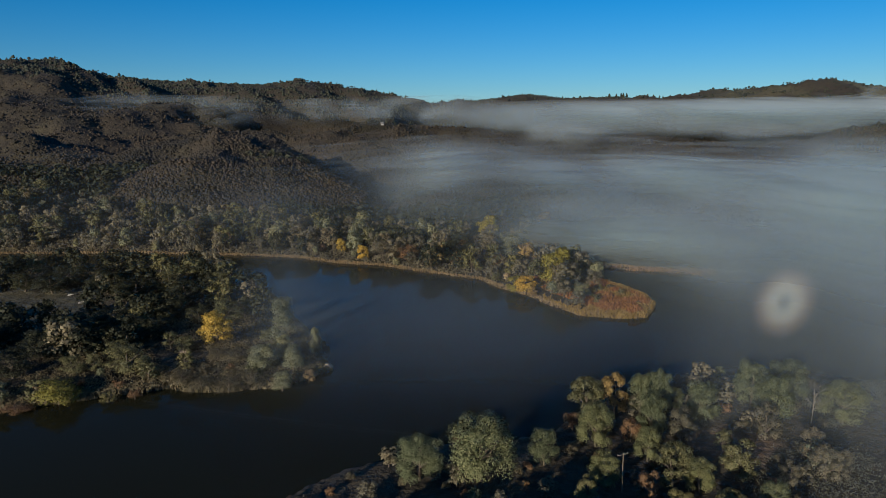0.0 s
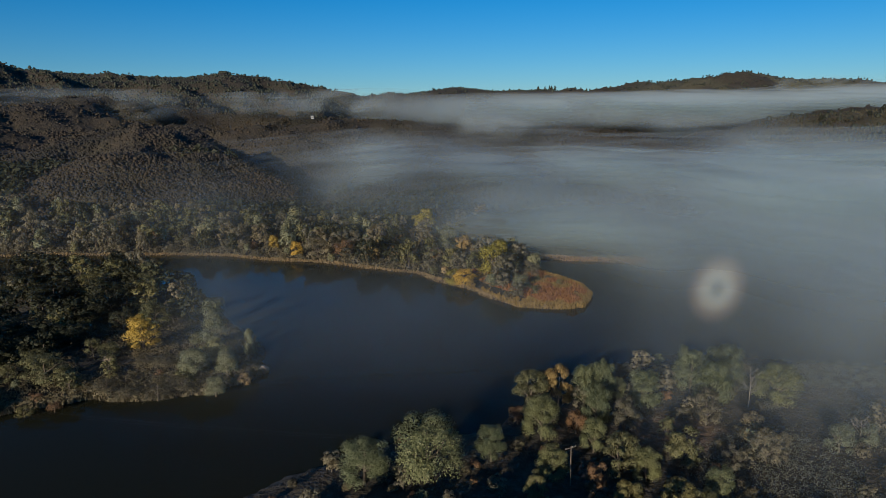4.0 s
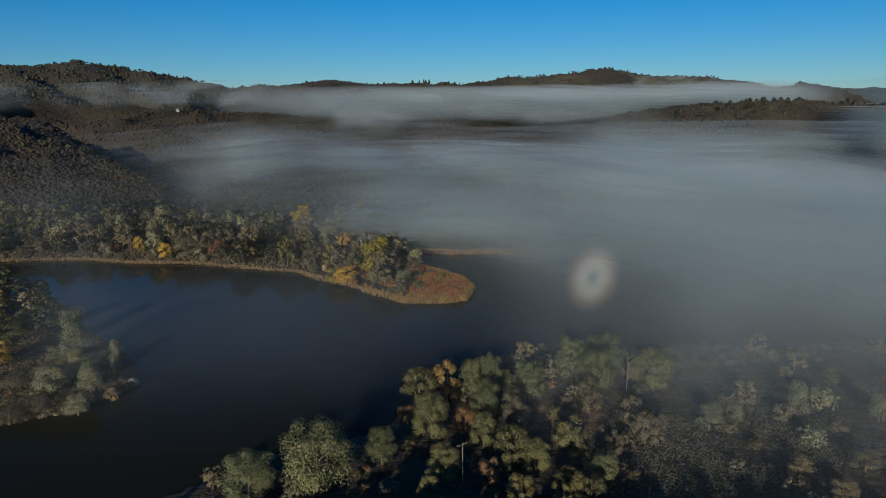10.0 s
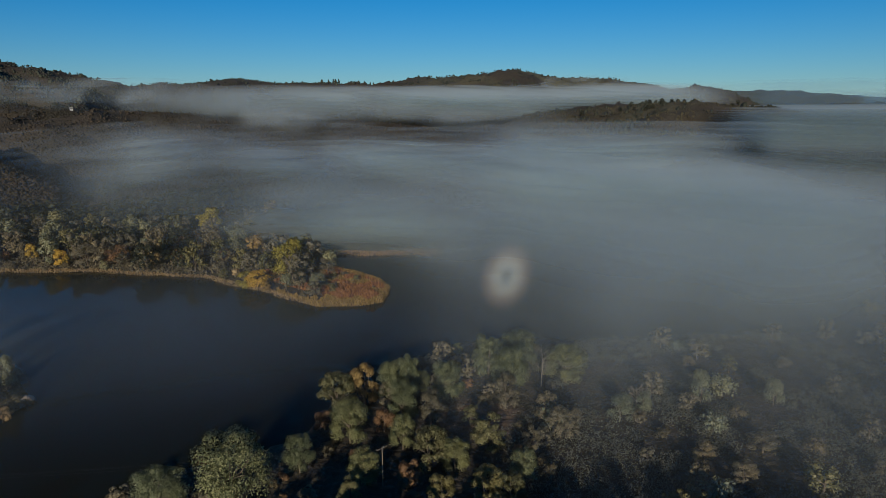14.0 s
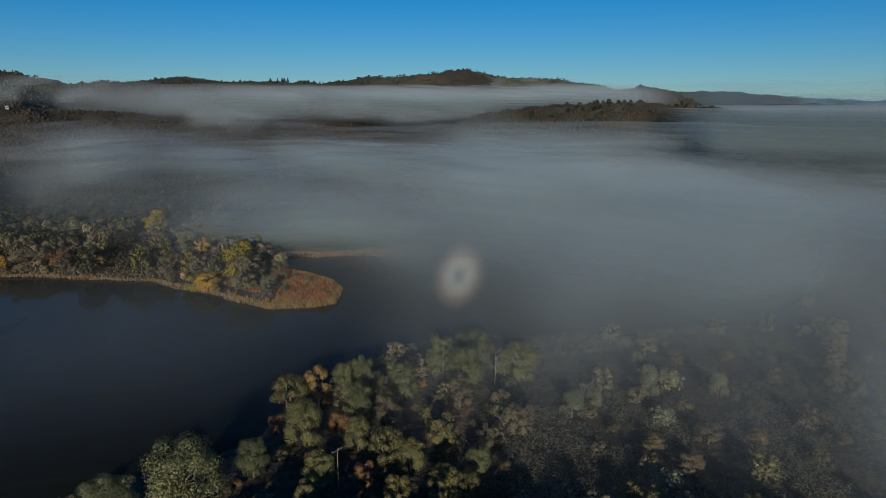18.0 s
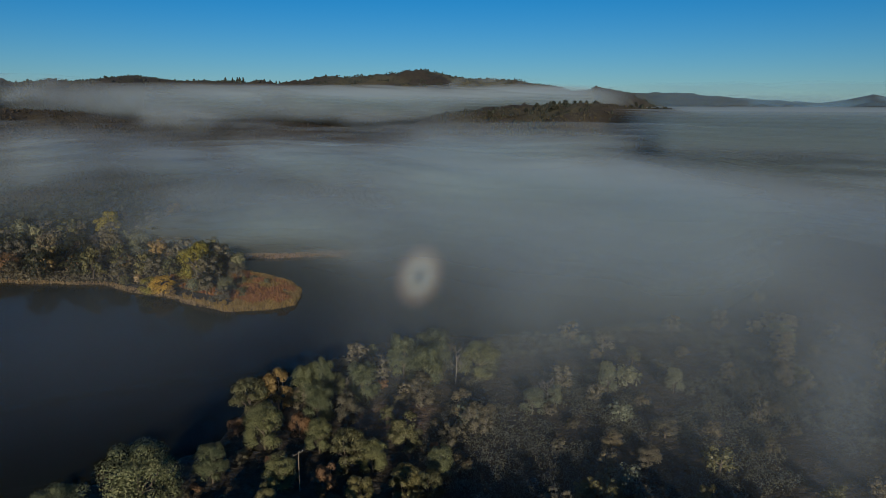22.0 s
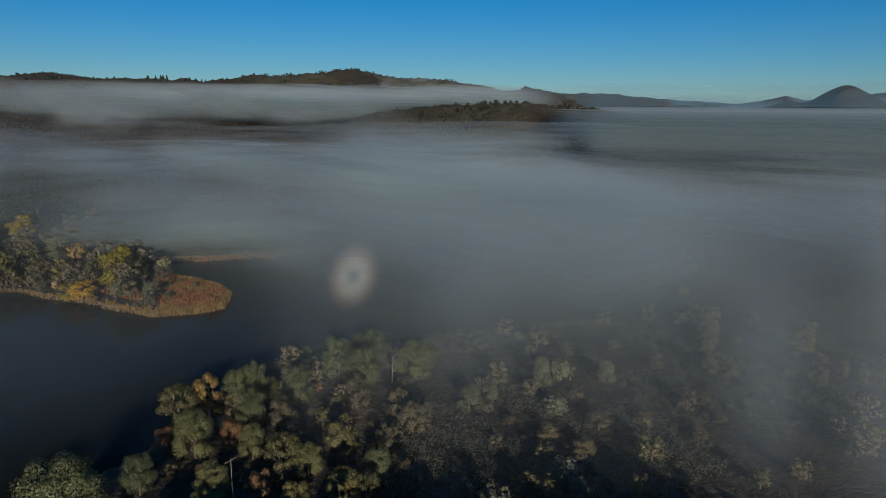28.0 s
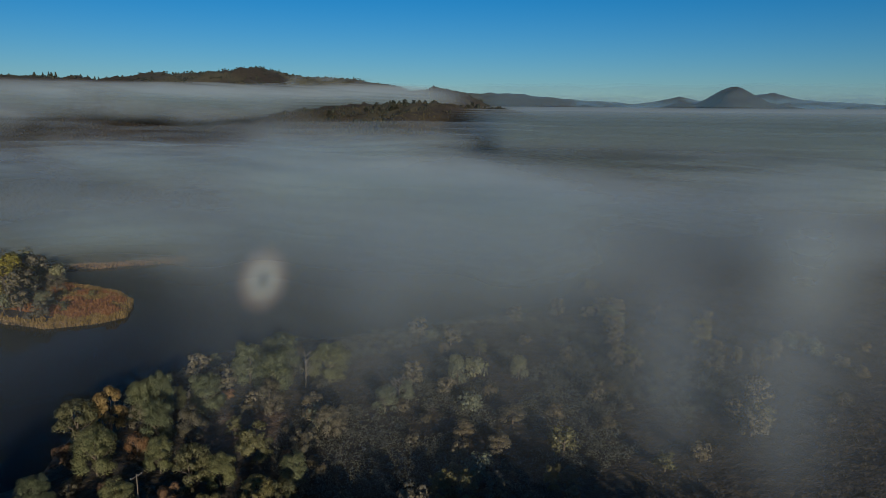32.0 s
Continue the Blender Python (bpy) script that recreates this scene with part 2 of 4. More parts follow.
# ranges of hills: compass direction, distance and angle of the crest over the eye's level, and where the foot lies
RANGES = {
    "back": ((-60, 1700, 4.05, 700), (-31, 1700, 4.15, 700), (-27.4, 1750, 4.0, 720), (-25, 1800, 3.45, 740), (-20.5, 1900, 3.1, 800), (-16.5, 1900, 2.95, 850),
             (-13.6, 1900, 2.82, 900), (-11, 1900, 3.0, 900), (-6.3, 2000, 2.5, 1000), (-4, 2050, 2.0, 1000), (-0.8, 2400, 1.45, 1300), (3, 2400, 1.7, 1400),
             (6.6, 2400, 2.15, 1500), (9.7, 2400, 1.75, 1500), (13.5, 2400, 1.8, 1500), (16.9, 2400, 1.65, 1500), (20, 2400, 2.0, 1500), (25, 2350, 2.4, 1500)),
    "east": ((23, 2300, 2.1, 1500), (25, 2300, 2.4, 1500), (28.1, 2300, 2.66, 1600), (31.5, 2500, 2.15, 1700), (34.7, 2600, 2.05, 1800), (38.7, 2700, 1.5, 1900), (39.8, 2700, 1.1, 1900),
             (41.8, 2700, 1.48, 2000), (44, 2700, 1.05, 2000), (45.5, 2700, 0.2, 2200), (48, 2700, -0.8, 2200)),
    "far": ((40, 4300, 1.0, 3000), (47.6, 4300, 1.02, 3000), (52, 4400, 0.62, 3000), (57.1, 4500, 0.27, 3200), (58.6, 4500, 0.5, 3200), (60.4, 4500, 0.86, 3200), (62, 4500, 0.5, 3200), (66, 4500, 1.0, 3200),
            (66.9, 4400, 1.1, 3200), (68.8, 4400, 0.6, 3200), (74, 4400, 0.3, 3200), (90, 4400, 0.5, 3200)),
    "cone": ((61.6, 3600, 0.3, 2900), (62.6, 3600, 0.95, 2900), (63.5, 3600, 1.45, 2900), (64.1, 3600, 1.63, 2900), (64.6, 3600, 1.5, 2900), (65.6, 3600, 0.95, 2900), (67, 3600, 0.2, 2900)),
    "spur": ((-45, 700, -2.0, 395), (-31.8, 640, -2.6, 395), (-26.7, 640, -3.1, 400), (-22.8, 700, -1.75, 420), (-17.6, 720, -0.95, 420), (-13.4, 700, -1.65, 400), (-10.2, 660, -3.2, 390),
             (-6.5, 600, -5.0, 370), (-3.8, 520, -7.3, 360), (0, 480, -8.6, 340)),
    "mid_left": ((-50, 1150, 0.9, 600), (-31.5, 1100, 0.7, 600), (-28, 1100, 1.3, 650), (-24.2, 1150, 1.2, 700), (-20.5, 1250, 1.6, 750), (-16, 1250, 0.8, 750), (-11, 1200, 0.3, 750), (-6, 1150, 0.0, 700),
                 (0.8, 1150, -0.4, 700), (5.3, 1150, -1.0, 700), (12, 1150, -1.2, 750), (17, 1150, -1.2, 800), (22, 1150, -1.7, 800), (25, 1200, -2.6, 900), (28, 1200, -3.3, 900)),
    "knoll": ((27, 1250, -1.6, 800), (29, 1250, -0.8, 800), (33.8, 1250, -0.25, 800), (38.7, 1250, 0.12, 800), (41, 1250, 0.15, 800), (44.9, 1250, -0.05, 800), (47.5, 1200, -0.6, 800), (49.9, 1180, -1.3, 800),
              (53, 1150, -2.0, 800), (56, 1100, -2.6, 800), (60, 1100, -3.4, 800)),
    "bank": ((-8, 520, -8.0, 350), (0, 540, -5.6, 350), (4, 560, -4.9, 340), (8, 590, -4.9, 350), (11, 600, -5.6, 350), (16, 700, -5.2, 380), (24, 800, -4.9, 420)),
}


def height(x, y):
    """The ground's height over the lake."""
    x, y = np.asarray(x, float), np.asarray(y, float)
    sd = shore(x, y)
    az, r = np.degrees(np.arctan2(x, y)), np.hypot(x, y)
    hills = np.zeros(x.shape)
    gully = 1 - np.abs(2 * fbm(x * 0.0045 + 3, y * 0.0045, 4) - 1) * 2.2
    gully2 = 1 - np.abs(2 * fbm(x * 0.013 + 9, y * 0.013 + 4, 3) - 1) * 2.0
    # rounded ribs that run across the slopes
    bend = 60 * (fbm(x * 0.004 + 21, y * 0.004 + 8, 2) - 0.5)
    ribs = 1 - np.abs(2 * fbm((x + 0.35 * y) * 0.0055 + 5, (y - 0.3 * x + bend) * 0.016 + 2, 2) - 1) * 2.0
    for rows in RANGES.values():
        a, d, e, f = np.array(rows, float).T
        az_in = np.clip(az, a[0], a[-1])
        d_, e_, f_ = np.interp(az_in, a, d), np.interp(az_in, a, e), np.interp(az_in, a, f)
        crest = 70 + d_ * np.tan(np.radians(e_))
        fade = smooth(-9 if a[0] > -40 else -30, 0, az - a[0]) * smooth(-9, 0, a[-1] - az)
        u = (r - f_) / (d_ - f_)
        up = np.sin(np.pi / 2 * np.clip(u, 0, 1)) ** 1.2
        down = 1 - 0.55 * smooth(1, 2.6, u)
        z = crest * up * down * fade
        rough = np.clip(z, 0, 90) * smooth(0, 0.25, u) * smooth(0.0, 0.25, np.abs(u - 1))
        hills = np.maximum(hills, z + rough * (0.42 * (gully - 0.75) + 0.2 * (gully2 - 0.6) + 0.26 * smooth(1250, 800, r) * (ribs - 0.55)))
    flat = 0.2 + 1.5 * (1 - np.exp(-np.maximum(sd, 0) / 5)) + 0.012 * np.clip(sd, 0, 150) + 1.2 * (fbm(x * 0.03, y * 0.03, 4) - 0.5) * smooth(2, 20, sd)
    land = np.maximum(flat, hills * smooth(2, 45, sd))
    # rising ground behind the take-off point, out of view
    behind = smooth(-10, -900, y) * 95 * smooth(60, 300, np.hypot(x, y))
    land = land + behind * smooth(5, 60, sd)
    return np.where(sd > 0, land, -0.3 - 0.25 * np.minimum(-sd, 12))


def grid_mesh(name, px, py, pz, mat, density=None, least=None):
    """A sheet over a grid of points."""
    n, k = px.shape
    co = np.stack([px, py, pz], -1).reshape(-1, 3)
    idx = np.arange(n * k).reshape(n, k)
    quads = np.stack([idx[:-1, :-1], idx[:-1, 1:], idx[1:, 1:], idx[1:, :-1]], -1).reshape(-1, 4)
    if least is not None:
        quads = quads[density.reshape(-1)[quads].max(1) > least]
    return raw_mesh(name, co, quads, mat, density)


def raw_mesh(name, co, faces, mat, density=None, flat=False, normals=None):
    me = bpy.data.meshes.new(name)
    m = faces.shape[1]
    me.vertices.add(len(co))
    me.vertices.foreach_set("co", np.ascontiguousarray(co, np.float32).ravel())
    me.loops.add(faces.size)
    me.loops.foreach_set("vertex_index", np.ascontiguousarray(faces, np.int32).ravel())
    me.polygons.add(len(faces))
    me.polygons.foreach_set("loop_start", np.arange(0, faces.size, m, dtype=np.int32))
    me.polygons.foreach_set("use_smooth", np.full(len(faces), not flat))
    me.materials.append(mat)
    if density is not None:
        at = me.attributes.new("mist_amount", "FLOAT", "POINT")
        at.data.foreach_set("value", np.ascontiguousarray(density, np.float32).ravel())
    me.update(calc_edges=True)
    if normals is not None:
        me.normals_split_custom_set_from_vertices(normals)
    return me


azs = np.radians(np.r_[np.arange(-180, -42, 3.0), np.arange(-42, 80, 0.33), np.arange(80, 180.1, 3.0)])
rads = np.r_[np.linspace(0.5, 95, 12), np.geomspace(100, 4980, 290)]
AZ, RD = np.meshgrid(azs, rads)
gx, gy = RD * np.sin(AZ), RD * np.cos(AZ)
ground = new("ground", grid_mesh("ground", gx, gy, height(gx, gy), GROUND))
lawn = 0.28 * smooth(1.25, 0.8, np.hypot((gx + 162) / 30, (gy - 258) / 36))
g_az, g_r = np.degrees(np.arctan2(gx, gy)), np.hypot(gx, gy)
lawn = lawn + 0.6 * smooth(18, 24, g_az) * smooth(48, 44, g_az) * smooth(1700, 2000, g_r) * smooth(0.35, 0.6, fbm(gx * 0.006, gy * 0.006, 4))
lawn = lawn + 0.3 * smooth(27, 32, g_az) * smooth(60, 54, g_az) * smooth(880, 980, g_r) * smooth(1400, 1250, g_r) * smooth(0.4, 0.6, fbm(gx * 0.015 + 4, gy * 0.015, 3))
bare = smooth(1.3, 0.7, np.hypot((gx - 62) / 9, (gy - 139) / 10) + 0.8 * (fbm(gx * 0.12, gy * 0.12, 3) - 0.5))
for layer, amount in (("turf", lawn), ("litter", bare)):
    at = ground.data.attributes.new(layer, "FLOAT", "POINT")
    at.data.foreach_set("value", np.ascontiguousarray(amount, np.float32).ravel())
tagged(ground, "dry brown hills, grassy banks and lake bed", "ground", kind="structure")

wx, wy = np.meshgrid(np.linspace(-420, 420, 60), np.linspace(20, 420, 40))
water = new("water", grid_mesh("water", wx, wy, np.zeros(wx.shape), WATER))
tagged(water, "still dark blue lake reflecting the morning sky", "lake", kind="structure")

# ---- mist ----
LOW_MIST = mist_material("valley_mist", 0.006, (1.25, 0.5, 3.0, -20), 0.27, 0.66, 0.5)
HIGH_MIST = mist_material("hill_mist", 0.0028, (1.9, 0.7, 3.0, -8), 0.12, 0.6, 0.55)

SEA_MIST = mist_material("sea_of_mist", 0.002, (1.6, 0.6, 3.0, -8), 0.06, 0.45, 0.62)
FINE_MIST = mist_material("layered_sea_of_mist", 0.002, (1.6, 0.6, 3.0, -8), 0.02, 0.45, 0.38)
# the blue of distance is painted into the colour of these haze sheets
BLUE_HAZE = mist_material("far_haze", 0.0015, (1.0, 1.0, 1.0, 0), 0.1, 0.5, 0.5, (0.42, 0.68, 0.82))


def mist_sheet(k, z, az0, az1, r0, r1, dens, mat, label, slope=0.0):
    a, r = np.meshgrid(np.radians(np.linspace(az0, az1, 150)), np.geomspace(r0, r1, 100))
    x, y = r * np.sin(a), r * np.cos(a)
    swell = 0.7 * fbm(x * 0.0075 + 0.02 * z, y * 0.0055, 3) + 0.3 * fbm(x * 0.005 + 2.3 * k, y * 0.008, 3) - 0.5
    zz = z + slope * (r - r0) + min(1.0, z / 22) * (7 + 0.02 * np.minimum(r, 1200)) * swell * (1.0 if k < 20 or k >= 60 else 0.3 if k < 40 else 0.0)
    # mist thins out softly where it meets the ground
    amount = dens(x, y, z) * (0.06 + 1.04 * smooth(0, 1.5 + 0.013 * np.minimum(r, 1500), zz - height(x, y)))
    ob = new("mist_layer", grid_mesh("mist_layer", x, y, zz, mat, amount, 0.004))
    return tagged(ob, label, "mist", group="mist", kind="stuff")


BILLOWS = (  # direction, distance, spread in both, amount, lowest level
    (-9, 690, 3.0, 90, 0.8, 18), (-1, 600, 4.5, 140, 0.55, 14), (-25, 440, 8, 40, 0.09, 8), (-13, 420, 4, 40, 0.14, 8),
    (68.5, 270, 3.0, 42, 0.5, 0), (66, 140, 3.5, 24, 0.3, 0), (52, 330, 5, 90, 0.1, 0), (8, 520, 7, 90, 0.35, 14), (3, 410, 8, 60, 0.12, 8), (16, 420, 8, 90, 0.2, 6), (21, 345, 8, 65, 0.24, 4), (8, 335, 4, 34, 0.24, 8), (22, 262, 6, 38, 0.2, 0), (58, 150, 3, 30, 0.24, 0), (29, 430, 9, 110, 0.25, 0), (-13, 205, 3, 25, 0.12, 0), (14, 225, 8, 55, 0.05, 0), (25, 172, 4, 22, 0.4, 0), (22, 150, 3.5, 16, 0.2, 0), (32, 160, 6, 32, 0.38, 0), (46, 126, 12, 22, 0.11, 0), (23.5, 208, 4, 26, 0.28, 0),
)


def drift(x, y, z, across, along, n=4):
    """Drifting, curling cover of mist between 0 and 1."""
    wx = 90 * (fbm(x * 0.006 + 0.01 * z + 4, y * 0.006 + 9, 3) - 0.5)
    wy = 160 * (fbm(x * 0.006 + 31, y * 0.006 + 0.01 * z + 2, 3) - 0.5)
    return fbm((x + wx + 0.25 * y) / across + 0.012 * z, (y + wy - 0.35 * x) / along + 0.006 * z, n)


def low_density(x, y, z):
    edge = np.interp(y, [60, 100, 130, 150, 170, 226, 280, 294, 366, 629, 900, 1500], [95, 80, 68, 62, 72, 78, 70, 54, 22, -40, -120, -500])
    s = x - edge + 210 * (fbm(x * 0.006 + 2, y * 0.011 + 0.015 * z, 4) - 0.5) * smooth(230, 420, y) + 50 * (fbm(x * 0.018, y * 0.01 + 0.02 * z, 3) - 0.5)
    r, az = np.hypot(x, y), np.degrees(np.arctan2(x, y))
    body = smooth(-8, 85, s) * (0.3 + 0.7 * smooth(230, 470, r)) * (1 - smooth(38, 44, z) * smooth(750, 500, r))
    body *= 1 - 0.3 * smooth(44, 56, az) * smooth(480, 360, r)
    body *= 0.14 + 0.4 * smooth(420, 230, r) + 1.3 * smooth(0.32, 0.64, drift(x, y, z, 190.0, 260.0))
    veil = 0.019 * smooth(240, 380, r) + (0.035 + 0.06 * smooth(18, 8, az)) * smooth(18, 12, z) * smooth(130, 200, r) * smooth(320, 240, r) * smooth(-24, -8, az)
    for a0, r0, sa, sr, amount, floor in BILLOWS:
        body = body + amount * np.exp(-(((az - a0) / sa) ** 2) - ((r - r0) / sr) ** 2) * smooth(floor - 6, floor + 4, z)
    top = 960 + 480 * smooth(44, 51, az) - 190 * smooth(26, 34, az) * smooth(56, 50, az) + 320 * (fbm(az * 0.11, 0 * az + 0.1 * z, 3) - 0.5)
    rim = smooth(0, 0.12, (az + 44) / 128) * smooth(0, 0.1, (84 - az) / 128) * (smooth(top + 180, top - 120, r) * 0.88 + 0.12 * smooth(1330, 1150, r) * smooth(22, 30, az) + 0.12 * smooth(top + 180, top - 120, r) * smooth(30, 22, az))
    high = 1 - smooth(36, 44, z) * smooth(520, 980, r)
    rim = rim * (1 - 0.75 * smooth(40, 46, az) * smooth(62, 54, az) * smooth(820, 1040, r))
    spit = 1 - 0.85 * np.exp(-(((x - 58) / 30) ** 2) - ((y - 272) / 36) ** 2)
    return (body + veil) * spit * (0.55 + 0.45 * smooth(48, 15, z)) * rim * high


for k, z in enumerate((4, 9, 14, 19, 24, 29, 34, 40, 46, 52)):
    mist_sheet(k, z, -44, 84, 60, 1340, low_density, LOW_MIST, "grey morning mist lying over the lake and woods")


def streak_density(x, y, z):
    """Long banks that lean on the slopes of the far hills."""
    r, az = np.hypot(x, y), np.degrees(np.arctan2(x, y))
    n = fbm(az * 0.2 + 3, r * 0.001 + 0.012 * z, 3)
    right = smooth(-9, 12, az)
    body = right * (0.55 + 0.45 * smooth(8, 24, az)) * smooth(1270, 1600, r) * smooth(2100, 1850, r)
    wisp = 0.75 * smooth(-28, -22, az) * smooth(-4, -10, az) * smooth(0.45, 0.62, n) * smooth(1380, 1500, r) * smooth(1760, 1600, r)
    return (body + wisp) * smooth(45, 37, az)


def sea_density(x, y, z):
    """The flat top of the mist that fills the valley to the east."""
    r, az = np.hypot(x, y), np.degrees(np.arctan2(x, y))
    start = 1120 - (640 - 7 * (z - 38)) * smooth(41, 47, az)
    return smooth(28, 48, az) * smooth(84, 78, az) * smooth(start - 90, start + 210, r) * smooth(4800, 4600, r)


for k, z in enumerate((36, 43, 50, 57, 64, 71)):
    mist_sheet(20 + k, z, -30, 52, 1250, 2500, streak_density, HIGH_MIST, "long bank of pale mist along the far hills", 0.075)
for k, z in enumerate((38, 41, 44, 47, 50, 53, 56, 59, 62, 65)):
    mist_sheet(40 + k, z, 24, 84, 420, 4800, sea_density, FINE_MIST, "flat sea of mist filling the far valley", 0.0025)


def wisp_density(x, y, z):
    r, az = np.hypot(x, y), np.degrees(np.arctan2(x, y))
    n = fbm(az * 0.36 + 3, r * 0.0015 + 0.045 * z, 3)
    first = smooth(-30, -25, az) * smooth(-13, -17, az)
    second = smooth(-14, -9, az) * smooth(7, -1, az)
    return (0.2 * first + 0.32 * second) * (0.2 + 0.8 * smooth(0.34, 0.66, n)) * smooth(970, 1110, r) * smooth(1330, 1140, r)


for k, z in enumerate((64, 69, 74, 79, 84, 89)):
    mist_sheet(60 + k, z, -31, 10, 960, 1340, wisp_density, SEA_MIST, "torn wisp of mist hanging before the hills", 0.09)


def torn_density(x, y, z):
    r, az = np.hypot(x, y), np.degrees(np.arctan2(x, y))
    n = fbm(az * 0.2 + 11, r * 0.0015 + 0.045 * z, 3)
    return 0.32 * smooth(0.25, 0.7, n) * smooth(-2, 6, az) * smooth(33, 26, az) * smooth(930, 1020, r) * smooth(1290, 1150, r)


for k, z in enumerate((38, 42, 46, 50)):
    mist_sheet(90 + k, z, -4, 34, 920, 1300, torn_density, HIGH_MIST, "ragged mist drifting over the middle hills", 0.09)


def cap_density(x, y, z):
    """Mist that spills over a saddle of the eastern ridge."""
    r, az = np.hypot(x, y), np.degrees(np.arctan2(x, y))
    n = fbm(az * 0.5 + 7, r * 0.004 + 0.06 * z, 3)
    return 0.6 * smooth(0.25, 0.65, n) * smooth(25, 30, az) * smooth(37.5, 33, az) * smooth(1870, 2000, r) * smooth(2290, 2120, r)


for k, z in enumerate((90, 97, 104, 111, 118)):
    mist_sheet(100 + k, z, 23, 40, 1850, 2320, cap_density, HIGH_MIST, "thin mist spilling over the eastern ridge", 0.1)


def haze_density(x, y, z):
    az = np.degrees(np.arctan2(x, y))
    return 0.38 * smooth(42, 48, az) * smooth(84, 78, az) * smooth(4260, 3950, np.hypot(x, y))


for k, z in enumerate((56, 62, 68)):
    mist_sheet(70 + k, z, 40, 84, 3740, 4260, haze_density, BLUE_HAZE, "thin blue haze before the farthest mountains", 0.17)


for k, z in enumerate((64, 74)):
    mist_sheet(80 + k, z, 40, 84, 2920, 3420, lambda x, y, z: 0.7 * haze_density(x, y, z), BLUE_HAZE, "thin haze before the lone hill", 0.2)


# ---- plants ----
def leaf_cloud(rng, centres, normals, size, spread=0.9, long=1.5):
    """One bent leaf clump of four points at each centre, turned about its normal."""
    n = len(centres)
    nrm = normals + spread * rng.normal(size=(n, 3))
    nrm /= np.linalg.norm(nrm, axis=1, keepdims=True) + 1e-9
    ref = rng.normal(size=(n, 3))
    u = np.cross(nrm, ref)
    u /= np.linalg.norm(u, axis=1, keepdims=True) + 1e-9
    v = np.cross(nrm, u)
    s = size * rng.uniform(0.55, 1.35, (n, 1))
    pts = np.stack([centres + u * s * long * 0.5, centres + v * s * 0.5 + nrm * s * 0.18, centres - u * s * long * 0.5, centres - v * s * 0.5 + nrm * s * 0.18], 1)
    return pts.reshape(-1, 3), np.arange(4 * n).reshape(-1, 4)


def crown_mesh(name, seed, mat, count, lobes, size, shape="round", long=1.5, ruffle=0.34):
    """A crown 10 m wide and 10 m high with its foot at the origin, of leaf clumps on uneven lobes."""
    rng = np.random.default_rng(seed)
    cs = []
    for k in range(lobes):
        a, q = rng.uniform(0, 2 * np.pi), rng.random() ** 0.35
        if shape == "round":
            z = rng.uniform(1.5, 8.5)
            reach = 4.1 * np.sqrt(max(0.05, 1 - ((z - 4.2) / 5.2) ** 2))
            rad = rng.uniform(0.8, 1.7)
        elif shape == "tall":
            z = rng.uniform(2.2, 8.8)
            reach = 3.2 * (1 - 0.55 * z / 10)
            rad = rng.uniform(1.0, 1.8)
        elif shape == "weep":
            z = rng.uniform(2.0, 7.6)
            reach = 3.9 * np.sqrt(max(0.1, 1 - (z / 9.5) ** 2))
            rad = rng.uniform(1.0, 1.9)
        else:
            z = rng.uniform(0.8, 6.5)
            reach = 4.0 * np.sqrt(max(0.1, 1 - (z / 9) ** 2))
            rad = rng.uniform(1.2, 2.2)
        cs.append((reach * q * np.cos(a), reach * q * np.sin(a), z, rad))
    cs = np.array(cs)
    pick = rng.choice(len(cs), count, p=cs[:, 3] ** 2 / (cs[:, 3] ** 2).sum())
    d = rng.normal(size=(count, 3))
    d /= np.linalg.norm(d, axis=1, keepdims=True)
    d[:, 2] = np.where(d[:, 2] < -0.35, -d[:, 2], d[:, 2])
    rr = cs[pick, 3:4] * rng.uniform(0.72, 1.12, (count, 1))
    pos = cs[pick, :3] + d * rr * np.array([1, 1, 0.8])
    pos[:, 2] = np.clip(pos[:, 2], 0.3, 10.2)
    if shape == "weep":
        pos[:, 2] -= rng.random(count) * 1.6
        pos[:, 2] = np.maximum(pos[:, 2], 0.2)
    co, faces = leaf_cloud(rng, pos, d + np.array([0, 0, 0.25]), size, 0.55, long)
    # leaves catch the light as the round of their bough does
    out = pos - np.array([0, 0, 3.5])
    out /= np.linalg.norm(out, axis=1, keepdims=True) + 1e-9
    soft = 0.75 * d + 0.45 * out + ruffle * rng.normal(size=d.shape)
    soft /= np.linalg.norm(soft, axis=1, keepdims=True) + 1e-9
    return raw_mesh(name, co, faces, mat, normals=np.repeat(soft, 4, 0))


def tube(verts, faces, p, q, r0, r1, sides=6):
    """Adds a tapered round limb from p to q."""
    p, q = Vector(p), Vector(q)
    turn = (q - p).to_track_quat("Z", "Y")
    base = len(verts)
    for c, r in ((p, r0), (q, r1)):
        for k in range(sides):
            a = 2 * math.pi * k / sides
            verts.append(tuple(c + turn @ Vector((r * math.cos(a), r * math.sin(a), 0))))
    for k in range(sides):
        faces.append((base + k, base + (k + 1) % sides, base + sides + (k + 1) % sides, base + sides + k))


